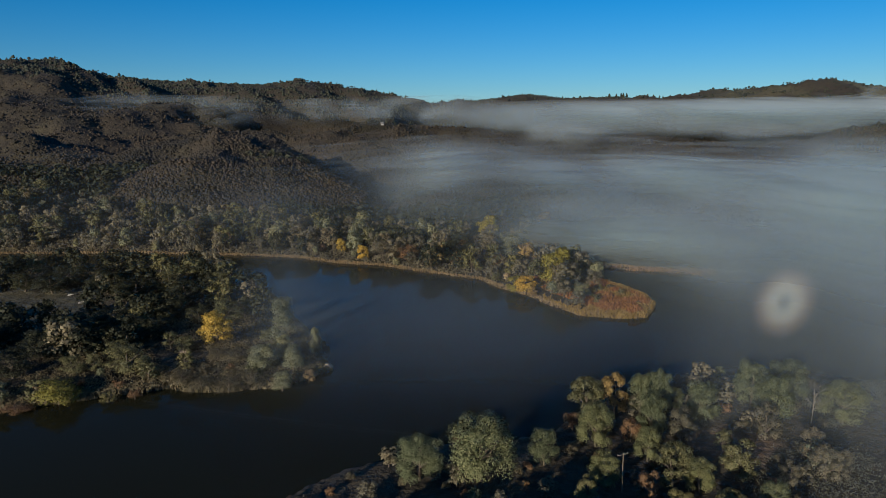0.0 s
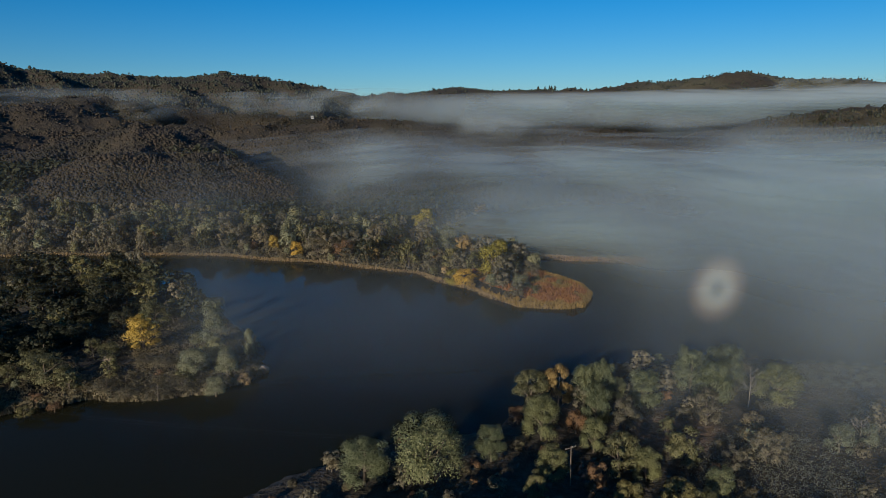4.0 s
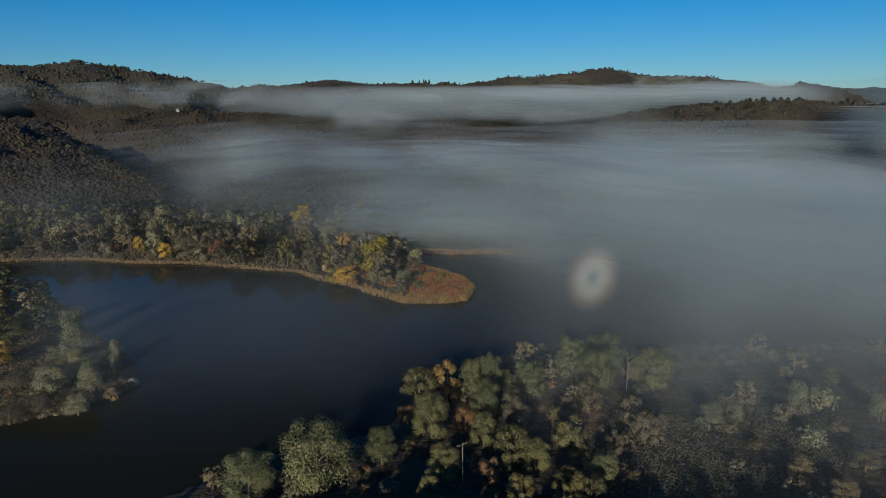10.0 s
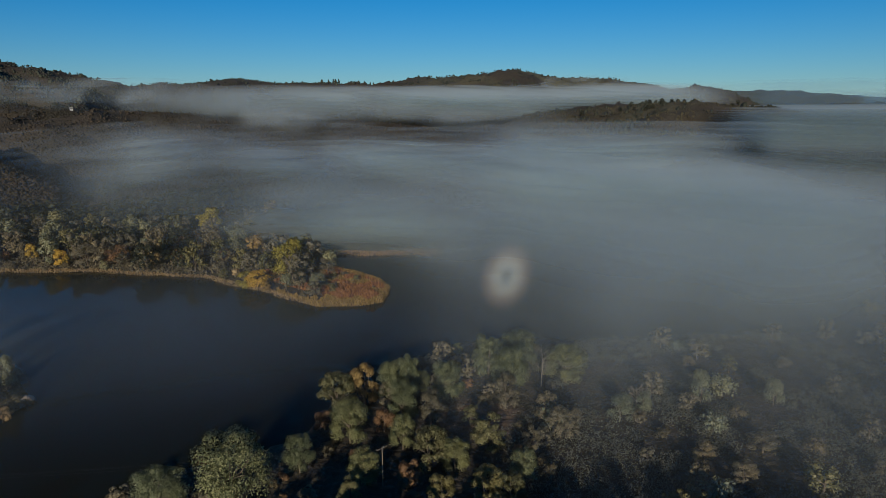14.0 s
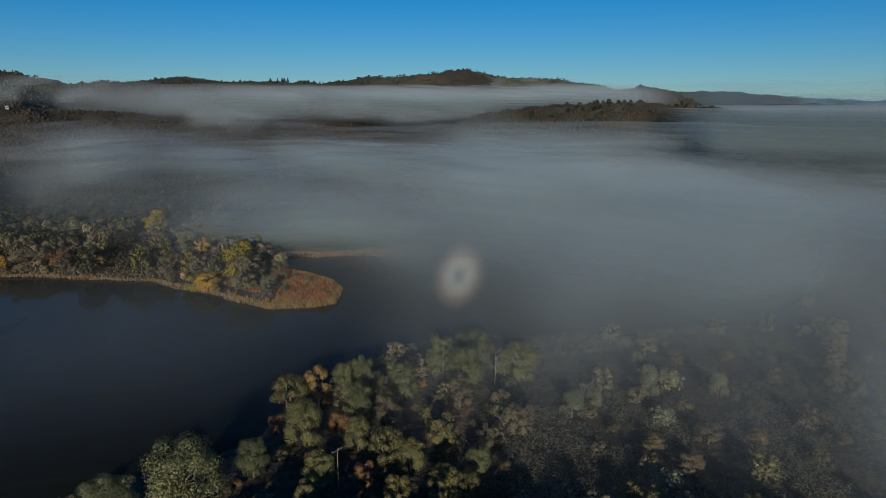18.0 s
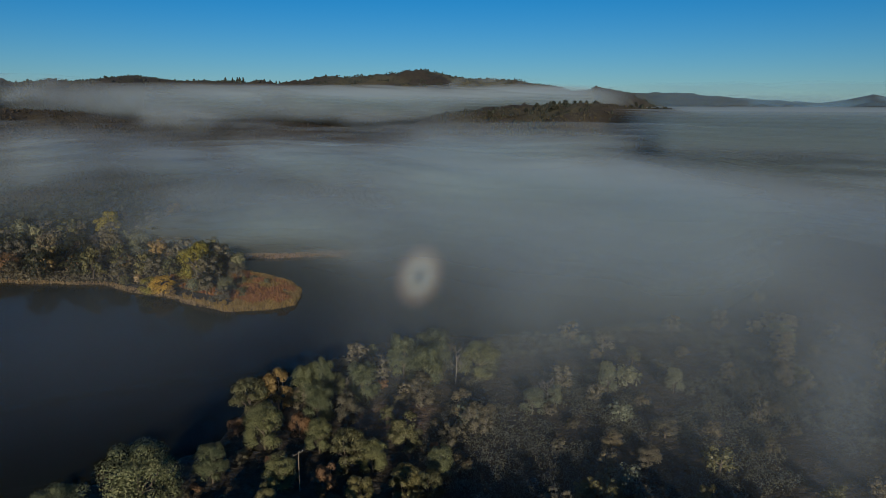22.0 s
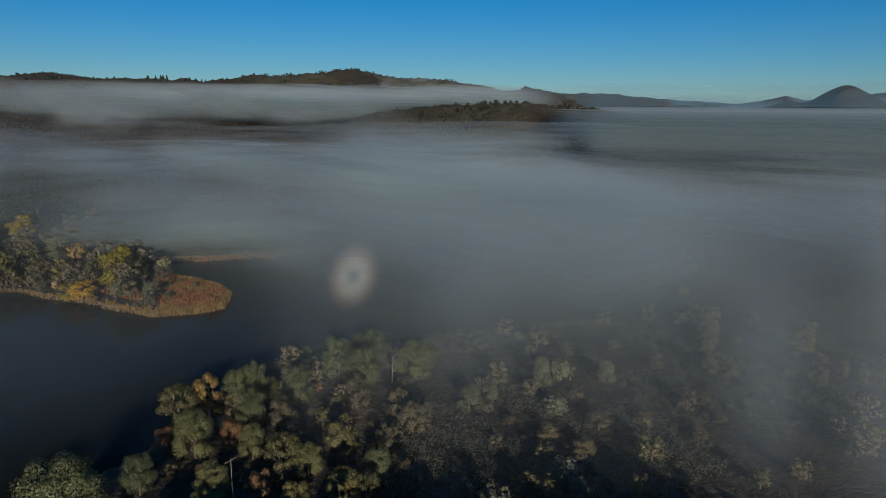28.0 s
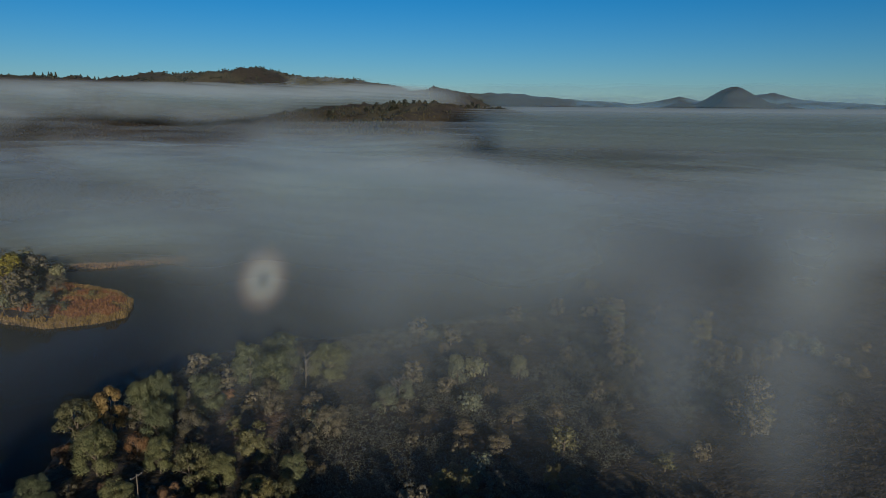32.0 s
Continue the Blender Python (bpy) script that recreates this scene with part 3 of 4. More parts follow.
def trunk_mesh(name, seed, mat, top=7.0, girth=0.35, limbs=6, fork=2.2):
    rng = random.Random(seed)
    v, f = [], []
    a, b = (0, 0, -0.6), (rng.uniform(-0.3, 0.3), rng.uniform(-0.3, 0.3), fork)
    tube(v, f, a, b, girth, girth * 0.75)
    tube(v, f, b, (b[0] * 2, b[1] * 2, top), girth * 0.75, girth * 0.2)
    for k in range(limbs):
        an, z = 2 * math.pi * k / limbs + rng.uniform(-0.4, 0.4), rng.uniform(fork - 0.4, top * 0.65)
        mid = (1.4 * math.cos(an), 1.4 * math.sin(an), z + 0.9)
        end = (rng.uniform(2.6, 3.6) * math.cos(an + 0.2), rng.uniform(2.6, 3.6) * math.sin(an + 0.2), z + rng.uniform(1.8, 3.0))
        tube(v, f, (b[0], b[1], z - 0.3), mid, girth * 0.5, girth * 0.33, 5)
        tube(v, f, mid, end, girth * 0.33, girth * 0.1, 5)
    return raw_mesh(name, np.array(v), np.array(f), mat)


KINDS = {  # shape, lobes, leaf clumps near, leaf size, words, category
    "oak": ("round", 70, 14000, 0.155, "broad evergreen oak with a dense grey-green crown", "oak tree"),
    "olive": ("round", 34, 6600, 0.25, "oak with thinning olive and yellow-green leaves", "oak tree"),
    "dark": ("round", 40, 5800, 0.3, "dark green live oak with a wide shady crown", "oak tree"),
    "gold": ("round", 36, 5000, 0.36, "rounded tree in bright yellow autumn leaf", "autumn tree"),
    "amber": ("round", 30, 4400, 0.32, "tree in orange-brown autumn leaf", "autumn tree"),
    "rust": ("low", 20, 3000, 0.32, "small tree with rust-red dying leaves", "autumn tree"),
    "grey": ("round", 30, 5200, 0.17, "bare grey-brown tree with fine twigs", "bare tree"),
    "silver": ("tall", 34, 6200, 0.27, "tall silvery grey-green willow by the water", "willow tree"),
    "willow": ("weep", 30, 4600, 0.34, "bright yellow-green weeping willow on the bank", "willow tree"),
    "lime": ("round", 34, 5000, 0.34, "tall cottonwood turning yellow-green", "cottonwood tree"),
    "tan": ("low", 9, 1200, 0.45, "pale tan dried shrub at the water's edge", "shrub"),
    "brush": ("low", 24, 4200, 0.19, "low grey-brown thicket of leafless brush", "shrub"),
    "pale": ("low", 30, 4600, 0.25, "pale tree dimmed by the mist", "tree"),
}
CROWNS = {k: [crown_mesh("crown", 11 * n + 100 * i, LEAF[k], v[2], v[1], v[3], v[0], 2.6 if k in ("grey", "brush") else 1.5) for n in range(3)] for i, (k, v) in enumerate(KINDS.items())}
MID_CROWNS = {k: [crown_mesh("crown", 5 + 11 * n + 100 * i, LEAF[k], v[2], v[1] + 8, v[3] * 0.8, v[0], 2.0 if k in ("grey", "brush") else 1.4, 0.24) for n in range(3)] for i, (k, v) in enumerate(KINDS.items())}
FAR_CROWNS = {k: [crown_mesh("crown", 7 + 11 * n + 100 * i, LEAF[k], 900, v[1], max(v[3] * 2.1, 0.58), v[0], 1.4, 0.2) for n in range(3)] for i, (k, v) in enumerate(KINDS.items())}
TRUNKS = [trunk_mesh("trunk", n, BARK) for n in range(4)]
FAR_TRUNKS = [trunk_mesh("trunk", 20 + n, BARK, limbs=3) for n in range(3)]
tree_rng = random.Random(3)


def plant(kind, x, y, h, w, group, crowns=CROWNS):
    """A tree or shrub standing on the ground: its crown and its trunk with the limbs."""
    words, category = KINDS[kind][4:]
    root = new(category.replace(" ", "_"))
    root.empty_display_size = 0.5
    z = float(height(x, y))
    root.matrix_world = pose(x, y, max(z, 0.05) - 0.05, 0, 0, tree_rng.uniform(0, 360)) @ Matrix.Diagonal((w / 11.7 * tree_rng.uniform(0.95, 1.08), w / 11.7 * tree_rng.uniform(0.92, 1.05), h / 10.3, 1))
    for name, me in (("crown", tree_rng.choice(crowns[kind])), ("trunk", tree_rng.choice(FAR_TRUNKS if crowns is FAR_CROWNS else TRUNKS))):
        ob = new(name, me)
        ob.parent = root
    return tagged(root, words, category, group)


NEAR_A = [
    ("oak", 7, 127, 15, 16.8), ("oak", 20, 133, 9, 8.3), ("oak", -5, 128, 10, 12.5),
    ("olive", 33, 156, 11.2, 10.5), ("amber", 40, 158, 11.2, 8.83), ("rust", 29, 151, 6, 5.3),
    ("oak", 32, 141, 11, 10), ("oak", 46, 157, 11.2, 8.06), ("oak", 50, 156, 13, 7.17),
    ("oak", 45, 145, 11.2, 8.32), ("grey", 50, 141, 9, 7.8), ("rust", 40, 143, 7, 5.4),
    ("oak", 41, 134, 8.37, 6.53), ("oak", 30, 123, 8, 7.4), ("olive", 43, 124, 9, 9.3),
    ("oak", 47, 121, 7.44, 7.04), ("rust", 37, 119, 7.44, 5.38),
]
NEAR_B = [
    ("olive", 56, 126, 9, 9.4), ("olive", 58, 138, 5.58, 4.35), ("oak", 57, 113, 7.44, 6.66),
    ("oak", 59, 153, 11, 10.1), ("oak", 55, 160, 6.51, 5.12), ("oak", 74, 162, 13, 10.8),
    ("oak", 74, 150, 13, 11.4), ("oak", 84, 164, 12.1, 12.3), ("grey", 69, 143, 9, 8.2),
    ("oak", 90, 151, 11, 13.4), ("grey", 74, 133, 7.44, 7.04), ("grey", 72, 124, 8, 7.8),
    ("grey", 64, 122, 6, 5.1), ("olive", 40, 111, 7, 6.6), ("olive", 47, 108, 8, 7.7),
    ("olive", 51, 106, 7, 6.4), ("olive", 25, 116, 6.51, 4.99),
]
NEAR_C = [
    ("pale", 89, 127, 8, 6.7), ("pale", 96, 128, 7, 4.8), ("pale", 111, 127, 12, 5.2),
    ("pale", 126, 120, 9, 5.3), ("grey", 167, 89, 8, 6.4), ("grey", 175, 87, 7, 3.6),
    ("grey", 177, 83, 7, 3.3), ("grey", 186, 82, 8, 5.1), ("olive", 73, 91, 7, 5.8),
    ("olive", 76, 88, 7, 5.8), ("olive", 90, 80, 6, 4.4), ("grey", 93, 96, 5, 5.9),
    ("grey", 92, 105, 5, 6.2), ("grey", 106, 104, 5, 7.8), ("grey", 75, 125, 7, 6.3),
    ("grey", 151, 108, 8, 6.3), ("olive", 185, 103, 9, 8.8),
]
PEN_A = [
    ("gold", -71, 213, 11.5, 12.5), ("silver", -50, 211, 16.5, 14), ("silver", -50, 188, 9, 15.5),
    ("silver", -38, 202, 11, 6.2), ("tan", -37, 185, 5, 4.1), ("olive", -88, 189, 9, 16),
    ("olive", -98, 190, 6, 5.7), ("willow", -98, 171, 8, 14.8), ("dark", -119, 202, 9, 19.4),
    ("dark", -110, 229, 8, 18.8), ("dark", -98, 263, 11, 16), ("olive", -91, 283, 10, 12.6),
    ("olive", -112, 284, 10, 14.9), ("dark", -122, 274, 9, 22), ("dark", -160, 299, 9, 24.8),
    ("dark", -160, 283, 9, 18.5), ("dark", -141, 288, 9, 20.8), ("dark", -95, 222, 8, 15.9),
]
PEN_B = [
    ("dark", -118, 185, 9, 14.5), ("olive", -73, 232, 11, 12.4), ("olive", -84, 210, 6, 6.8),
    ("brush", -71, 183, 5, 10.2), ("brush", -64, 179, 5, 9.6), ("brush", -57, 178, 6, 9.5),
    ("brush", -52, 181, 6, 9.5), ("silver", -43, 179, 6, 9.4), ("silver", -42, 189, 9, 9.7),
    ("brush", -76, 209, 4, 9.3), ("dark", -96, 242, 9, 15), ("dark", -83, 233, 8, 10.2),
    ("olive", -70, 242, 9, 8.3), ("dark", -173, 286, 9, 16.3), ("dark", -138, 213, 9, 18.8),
    ("rust", -80, 174, 4, 4.8), ("olive", -86, 172, 3, 4.9), ("rust", -106, 166, 3, 9.9),
    ("olive", -53, 209, 7, 9), ("brush", -60, 196, 6, 9), ("brush", -66, 198, 5.5, 9),
    ("silver", -46, 196, 9, 10), ("olive", -78, 205, 6, 8), ("olive", -95, 199, 7, 11), ("olive", -103, 188, 6, 9),
]
FAR_A = [
    ("lime", 25, 390, 16, 15.1), ("lime", 48, 293, 18, 17.5), ("gold", 34, 284, 8, 11.6), ("lime", 30, 287, 8, 9),
    ("amber", 36, 279, 5, 5.5), ("silver", 54, 268, 7, 12.5), ("dark", 48, 275, 8, 11.4),
    ("silver", 34, 344, 14, 16.8), ("gold", -54, 372, 9, 7.3), ("gold", -41, 355, 9, 8.1),
    ("grey", 42, 309, 10, 10.1), ("grey", 57, 299, 9, 12.4), ("grey", 50, 354, 14, 17.4),
    ("grey", 63, 290, 8, 9.7), ("rust", -18, 352, 11, 14.2), ("olive", -1, 338, 10, 13.7),
    ("dark", -14, 383, 12, 15.5), ("dark", 10, 360, 13, 14.6), ("grey", -30, 352, 11, 17.2),
]

for group, rows, crowns in (("trees on the near bank", NEAR_A + NEAR_B + NEAR_C, CROWNS), ("trees on the peninsula", PEN_A + PEN_B, MID_CROWNS), ("trees on the far shore", FAR_A, MID_CROWNS)):
    for kind, x, y, h, w in rows:
        plant(kind, x, y, h, w, group, crowns)

# ---- more trees and scrub, by stretch of shore ----
def scatter(rng, n, x0, x1, y0, y1, keep):
    """Up to n places in a stretch of the plan for which keep(x, y, shore distance) holds, not too close together."""
    out = []
    xs, ys = rng.uniform(x0, x1, n * 6), rng.uniform(y0, y1, n * 6)
    sds = shore(xs, ys)
    for x, y, s in zip(xs, ys, sds):
        if len(out) < n and s > 1 and keep(x, y, s) and all((x - a) ** 2 + (y - b) ** 2 > 12 for a, b in out):
            out.append((float(x), float(y)))
    return out


def mixed_wood(seed, places, kinds, h, w, group):
    rng = random.Random(seed)
    names, weights = zip(*kinds.items())
    for x, y in places:
        kind = rng.choices(names, weights)[0]
        size = 1.06 * rng.uniform(*h) * (0.62 if kind in ("brush", "tan", "rust") else 1)
        plant(kind, x, y, size, size * rng.uniform(*w), group, FAR_CROWNS)


rs = np.random.default_rng(21)
mixed_wood(1, scatter(rs, 285, -262, 66, 285, 470, lambda x, y, s: 2 < s < 75 and y > 400 - 0.1 * (x + 300) - (110 if x > 0 else 45)), {"grey": 40, "brush": 12, "olive": 20, "dark": 9, "silver": 14, "rust": 4, "amber": 2},
           (8.5, 14.5), (0.75, 1.1), "trees on the far shore")
mixed_wood(8, scatter(rs, 150, -262, 60, 250, 400, lambda x, y, s: 1.2 < s < 9 and (y > 320 or x > 0) and y > 300 - 1.1 * max(x - 10, 0)), {"grey": 30, "brush": 45, "olive": 12, "tan": 5, "silver": 8}, (4, 7.5), (0.85, 1.3), "scrub on the far shore")
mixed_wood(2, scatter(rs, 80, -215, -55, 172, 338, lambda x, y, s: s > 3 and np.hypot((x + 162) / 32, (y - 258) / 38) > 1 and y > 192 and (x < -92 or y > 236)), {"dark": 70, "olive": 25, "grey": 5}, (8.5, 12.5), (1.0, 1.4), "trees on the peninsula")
mixed_wood(3, scatter(rs, 40, -125, -33, 168, 215, lambda x, y, s: 1.5 < s < 12), {"brush": 55, "silver": 15, "rust": 15, "olive": 15}, (3.5, 6), (0.9, 1.5), "scrub on the peninsula")
mixed_wood(4, scatter(rs, 46, -20, 95, 105, 192, lambda x, y, s: s > 2 and np.hypot((x - 62) / 9, (y - 139) / 9) > 1), {"grey": 25, "brush": 45, "oak": 15, "rust": 15}, (3, 5.5), (0.9, 1.3), "scrub on the near bank")
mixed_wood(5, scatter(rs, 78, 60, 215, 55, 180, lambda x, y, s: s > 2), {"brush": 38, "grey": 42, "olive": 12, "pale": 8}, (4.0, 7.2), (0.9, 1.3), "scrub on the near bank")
mixed_wood(6, scatter(rs, 26, -32, 20, 95, 132, lambda x, y, s: s > 1.5), {"brush": 40, "rust": 30, "olive": 30}, (2.5, 5), (1.0, 1.4), "scrub on the near bank")


# the grove that goes on towards the viewer's side of the bank, mostly out of view, added for its shade
mixed_wood(7, scatter(rs, 46, -40, 58, 40, 106, lambda x, y, s: s > 3 and np.hypot(x, y) < 97), {"oak": 55, "olive": 25, "dark": 20}, (8, 12), (0.9, 1.2), "trees on the near bank")


# ---- scrub and woods too many to count ----
def tufts(name, seed, x, y, size, leaves, mat, label, category, tall=1.0, leaf=0.62):
    """One clump of leaves at each place on the ground."""
    rng = np.random.default_rng(seed)
    n = len(x)
    z = height(x, y)
    base = np.stack([x, y, z], -1)
    d = rng.normal(size=(n, leaves, 3))
    d[..., 2] = np.abs(d[..., 2]) * 0.9 + 0.1
    d /= np.linalg.norm(d, axis=-1, keepdims=True)
    s = (size * rng.uniform(0.6, 1.45, n))[:, None, None]
    pos = base[:, None] + d * s * np.array([0.55, 0.55, 0.6 * tall])
    lc = (size * leaf * rng.uniform(0.8, 1.2, (n * leaves, 1)))
    co, faces = leaf_cloud(rng, pos.reshape(-1, 3), d.reshape(-1, 3) + np.array([0, 0, 0.2]), 1.0, 0.45, 1.3)
    mid = pos.reshape(-1, 1, 3)
    co = mid + (co.reshape(-1, 4, 3) - mid) * lc[:, :, None]
    return tagged(new(name, raw_mesh(name, co.reshape(-1, 3), faces, mat, flat=True)), label, category, kind="stuff")


def polar(rng, n, az0, az1, r0, r1, power=1.0):
    az = np.radians(rng.uniform(az0, az1, n))
    r = r0 * (r1 / r0) ** (rng.random(n) ** power)
    return r * np.sin(az), r * np.cos(az)


def domes(name, seed, x, y, size, mat, label, category, tall=0.8):
    """One uneven rounded bush at each place on the ground, low or pointed."""
    rng = np.random.default_rng(seed)
    n = len(x)
    z = height(x, y)
    wide = size * np.clip(rng.lognormal(-0.08, 0.36, n), 0.4, 1.9)
    high = wide * tall * rng.uniform(0.75, 1.3, n)
    turn = rng.uniform(0, 2 * np.pi, n)
    co = np.empty((n, 11, 3))
    for k in range(5):
        for ring, (reach, lift) in enumerate(((1.0, -0.15), (0.72, 0.62))):
            a = turn + 2 * np.pi * (k + 0.5 * ring) / 5 + rng.normal(0, 0.12, n)
            r = wide * reach * rng.uniform(0.78, 1.22, n)
            co[:, 5 * ring + k] = np.stack([x + r * np.cos(a), y + r * np.sin(a), z + high * (lift + ring * rng.uniform(-0.2, 0.2, n))], -1)
    co[:, 10] = np.stack([x + 0.2 * wide * rng.normal(size=n), y + 0.2 * wide * rng.normal(size=n), z + high], -1)
    tri = []
    for k in range(5):
        m = (k + 1) % 5
        tri += [(k, m, 5 + k), (m, 5 + m, 5 + k), (5 + k, 5 + m, 10)]
    faces = (np.array(tri)[None] + 11 * np.arange(n)[:, None, None]).reshape(-1, 3)
    return tagged(new(name, raw_mesh(name, co.reshape(-1, 3), faces, mat)), label, category, kind="stuff")


cx, cy = polar(rs, 54000, -42, 8, 395, 800)
keep = shore(cx, cy) > 14
domes("chaparral", 31, cx[keep], cy[keep], 1.05, LEAF["chaparral"], "dense brown chaparral bushes packed over the nearer slopes", "scrub", 0.95)
cx, cy = polar(rs, 9000, 8, 30, 395, 800)
keep = shore(cx, cy) > 22
domes("chaparral", 39, cx[keep], cy[keep], 1.7, LEAF["chaparral"], "brown chaparral bushes on the low hills behind the mist", "scrub")
cx, cy = polar(rs, 44000, -42, 36, 760, 1400)
domes("chaparral", 32, cx, cy, 1.3, LEAF["chaparral"], "brown chaparral and scattered trees on the higher slopes", "scrub", 0.9)
cx, cy = polar(rs, 22000, -42, 1, 1250, 1980)
domes("far_woods", 38, cx, cy, 1.9, LEAF["conifer"], "dark green woods on the upper slopes of the western ridge", "woods", 1.25)
cx, cy = polar(rs, 11000, -2, 47, 1650, 2750)
domes("far_woods", 33, cx, cy, 2.4, LEAF["conifer"], "dark woods along the far ridges", "woods", 1.2)
cx, cy = polar(rs, 10000, 27, 58, 930, 1330)
domes("far_woods", 34, cx, cy, 1.0, LEAF["scrub_oak"], "dark oaks on the knoll above the mist", "woods", 1.5)
cx, cy = polar(rs, 1500, 28, 57, 960, 1320)
keep = fbm(cx * 0.012, cy * 0.012, 3) > 0.45
domes("far_woods", 36, cx[keep], cy[keep], 2.4, LEAF["conifer"], "dark trees scattered over the knoll", "woods", 1.7)
cx, cy = polar(rs, 2500, -34, 10, 380, 620)
keep = (shore(cx, cy) > 40) & (fbm(cx * 0.011 + 40, cy * 0.011, 3) > 0.5)
tufts("hillside_trees", 35, cx[keep], cy[keep], 6.0, 16, LEAF["dark"], "dark oaks in the folds of the hillside", "woods", 1.3, 0.4)

cx, cy = rs.uniform(58, 235, 6000), rs.uniform(45, 190, 6000)
keep = (shore(cx, cy) > 0.8) & (np.hypot((cx - 62) / 9, (cy - 139) / 9) > 1) & (fbm(cx * 0.05, cy * 0.05, 3) > 0.3) & (np.hypot(cx, cy) > 98)
tufts("undergrowth", 36, cx[keep], cy[keep], 1.0, 8, LEAF["thicket"], "tangle of leafless brown undergrowth on the near bank", "undergrowth", 1.0, 0.3)
cx, cy = rs.uniform(-260, -30, 13000), rs.uniform(160, 340, 13000)
keep = (shore(cx, cy) > 0.8) & (np.hypot((cx + 162) / 30, (cy - 258) / 36) > 1) & (fbm(cx * 0.05, cy * 0.05, 3) > 0.42)
tufts("undergrowth", 37, cx[keep], cy[keep], 1.2, 5, LEAF["thicket"], "low brown brush under the oaks of the peninsula", "undergrowth", 1.0, 0.4)


# unseen oak wood below the viewer, added so that its long shadows reach over the bank
gr = np.random.default_rng(91)
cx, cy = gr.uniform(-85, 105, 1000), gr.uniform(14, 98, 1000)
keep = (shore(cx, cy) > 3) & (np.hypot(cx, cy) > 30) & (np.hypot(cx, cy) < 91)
tufts("oak_wood", 92, cx[keep], cy[keep], 6.4, 90, LEAF["dark"], "unseen close-grown dark oaks added to shade the near bank", "woods", 2.6, 0.26)


tr = np.random.default_rng(77)
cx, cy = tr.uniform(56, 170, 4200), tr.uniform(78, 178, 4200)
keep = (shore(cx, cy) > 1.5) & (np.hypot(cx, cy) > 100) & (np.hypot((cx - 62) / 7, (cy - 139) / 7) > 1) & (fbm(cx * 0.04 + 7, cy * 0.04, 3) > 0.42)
tufts("undergrowth", 48, cx[keep], cy[keep], 2.2, 44, LEAF["mist_brush"], "fine grey-brown leafless thicket covering the near bank, haze painted into its colour", "undergrowth", 1.2, 0.095)
cx, cy = tr.uniform(-130, -36, 3000), tr.uniform(168, 250, 3000)
keep = (shore(cx, cy) > 1.5) & (fbm(cx * 0.05 + 3, cy * 0.05, 3) > 0.4)
tufts("undergrowth", 49, cx[keep], cy[keep], 2.2, 28, LEAF["brush"], "brown bushes between the trees of the peninsula", "undergrowth", 1.2, 0.14)
cx, cy = tr.uniform(-75, -34, 2600), tr.uniform(166, 204, 2600)
keep = (shore(cx, cy) > 0.6) & (shore(cx, cy) < 14)
tufts("undergrowth", 46, cx[keep], cy[keep], 1.6, 9, LEAF["brush"], "grey-brown leafless brush at the tip of the peninsula", "undergrowth", 1.1, 0.32)
cx, cy = tr.uniform(-265, 75, 26000), tr.uniform(245, 430, 26000)
cs = shore(cx, cy)
keep = (cs > 1.2) & (cs < 26) & (cy > 320 - 1.1 * np.maximum(cx - 10, 0)) & ((cx < 45) | (cy > 300)) & (cy > 300 - 2 * np.maximum(cx, 0))
tufts("undergrowth", 47, cx[keep], cy[keep], 2.0, 6, LEAF["brush"], "brown brush filling the wood along the far shore", "undergrowth", 1.1, 0.36)


def blades(name, seed, x, y, wide, tall, mat, label, category):
    """Upright tufts of reed or sedge."""
    rng = np.random.default_rng(seed)
    n = len(x)
    z = np.maximum(height(x, y), -0.15)
    a = rng.uniform(0, np.pi, n)
    u = np.stack([np.cos(a), np.sin(a), 0 * a], -1) * (wide * rng.uniform(0.6, 1.4, n))[:, None] / 2
    up = np.stack([rng.normal(0, 0.22, n), rng.normal(0, 0.22, n), np.ones(n)], -1) * (tall * rng.uniform(0.55, 1.3, n))[:, None]
    b = np.stack([x, y, z - 0.05], -1)
    co = np.stack([b - u * 0.6, b + u * 0.6, b + u + up, b - u + up * rng.uniform(0.7, 1, (n, 1))], 1).reshape(-1, 3)
    return tagged(new(name, raw_mesh(name, co, np.arange(4 * n).reshape(-1, 4), mat, flat=True)), label, category, kind="stuff")


def along_shore(rng, first, last, n, band):
    """Places within a band of the lake's edge, from one corner of its outline to another."""
    a, b = LAKE[first:last], LAKE[first + 1:last + 1]
    ln = np.hypot(*(b - a).T)
    k = rng.choice(len(a), n, p=ln / ln.sum())
    p = a[k] + (b - a)[k] * rng.random((n, 1))
    return p[:, 0] + rng.uniform(-band, band, n), p[:, 1] + rng.uniform(-band, band, n)


bx, by = along_shore(rs, 0, 12, 60000, 7)
bs = shore(bx, by)
keep = (bs > -0.4) & (bs < 0.6 + 2.4 * fbm(bx * 0.06, by * 0.06, 3) + 0.5 * smooth(0, 40, bx)) & (rs.random(60000) < 0.75)
blades("reeds", 41, bx[keep], by[keep], 0.3, 0.7, LEAF["reed"], "band of dry tan reeds along the far shore", "reeds")
bx, by = rs.uniform(40, 86, 34000), rs.uniform(244, 306, 34000)
bs, lump = shore(bx, by), fbm(bx * 0.2, by * 0.2, 4)
keep = (bs > 0.9 + 6 * (lump - 0.45)) & (bx + 0.45 * (by - 250) > 58) & (lump > 0.36)
blades("sedge", 42, bx[keep], by[keep], 0.45, 0.3 + 4.5 * np.clip(lump[keep] - 0.34, 0, 1), LEAF["sedge"], "rust-brown dry sedge covering the end of the spit", "sedge")
keep = (bs > -0.3) & (bx + 0.45 * (by - 250) > 50) & ((lump < 0.42) | (bs < 2.2))
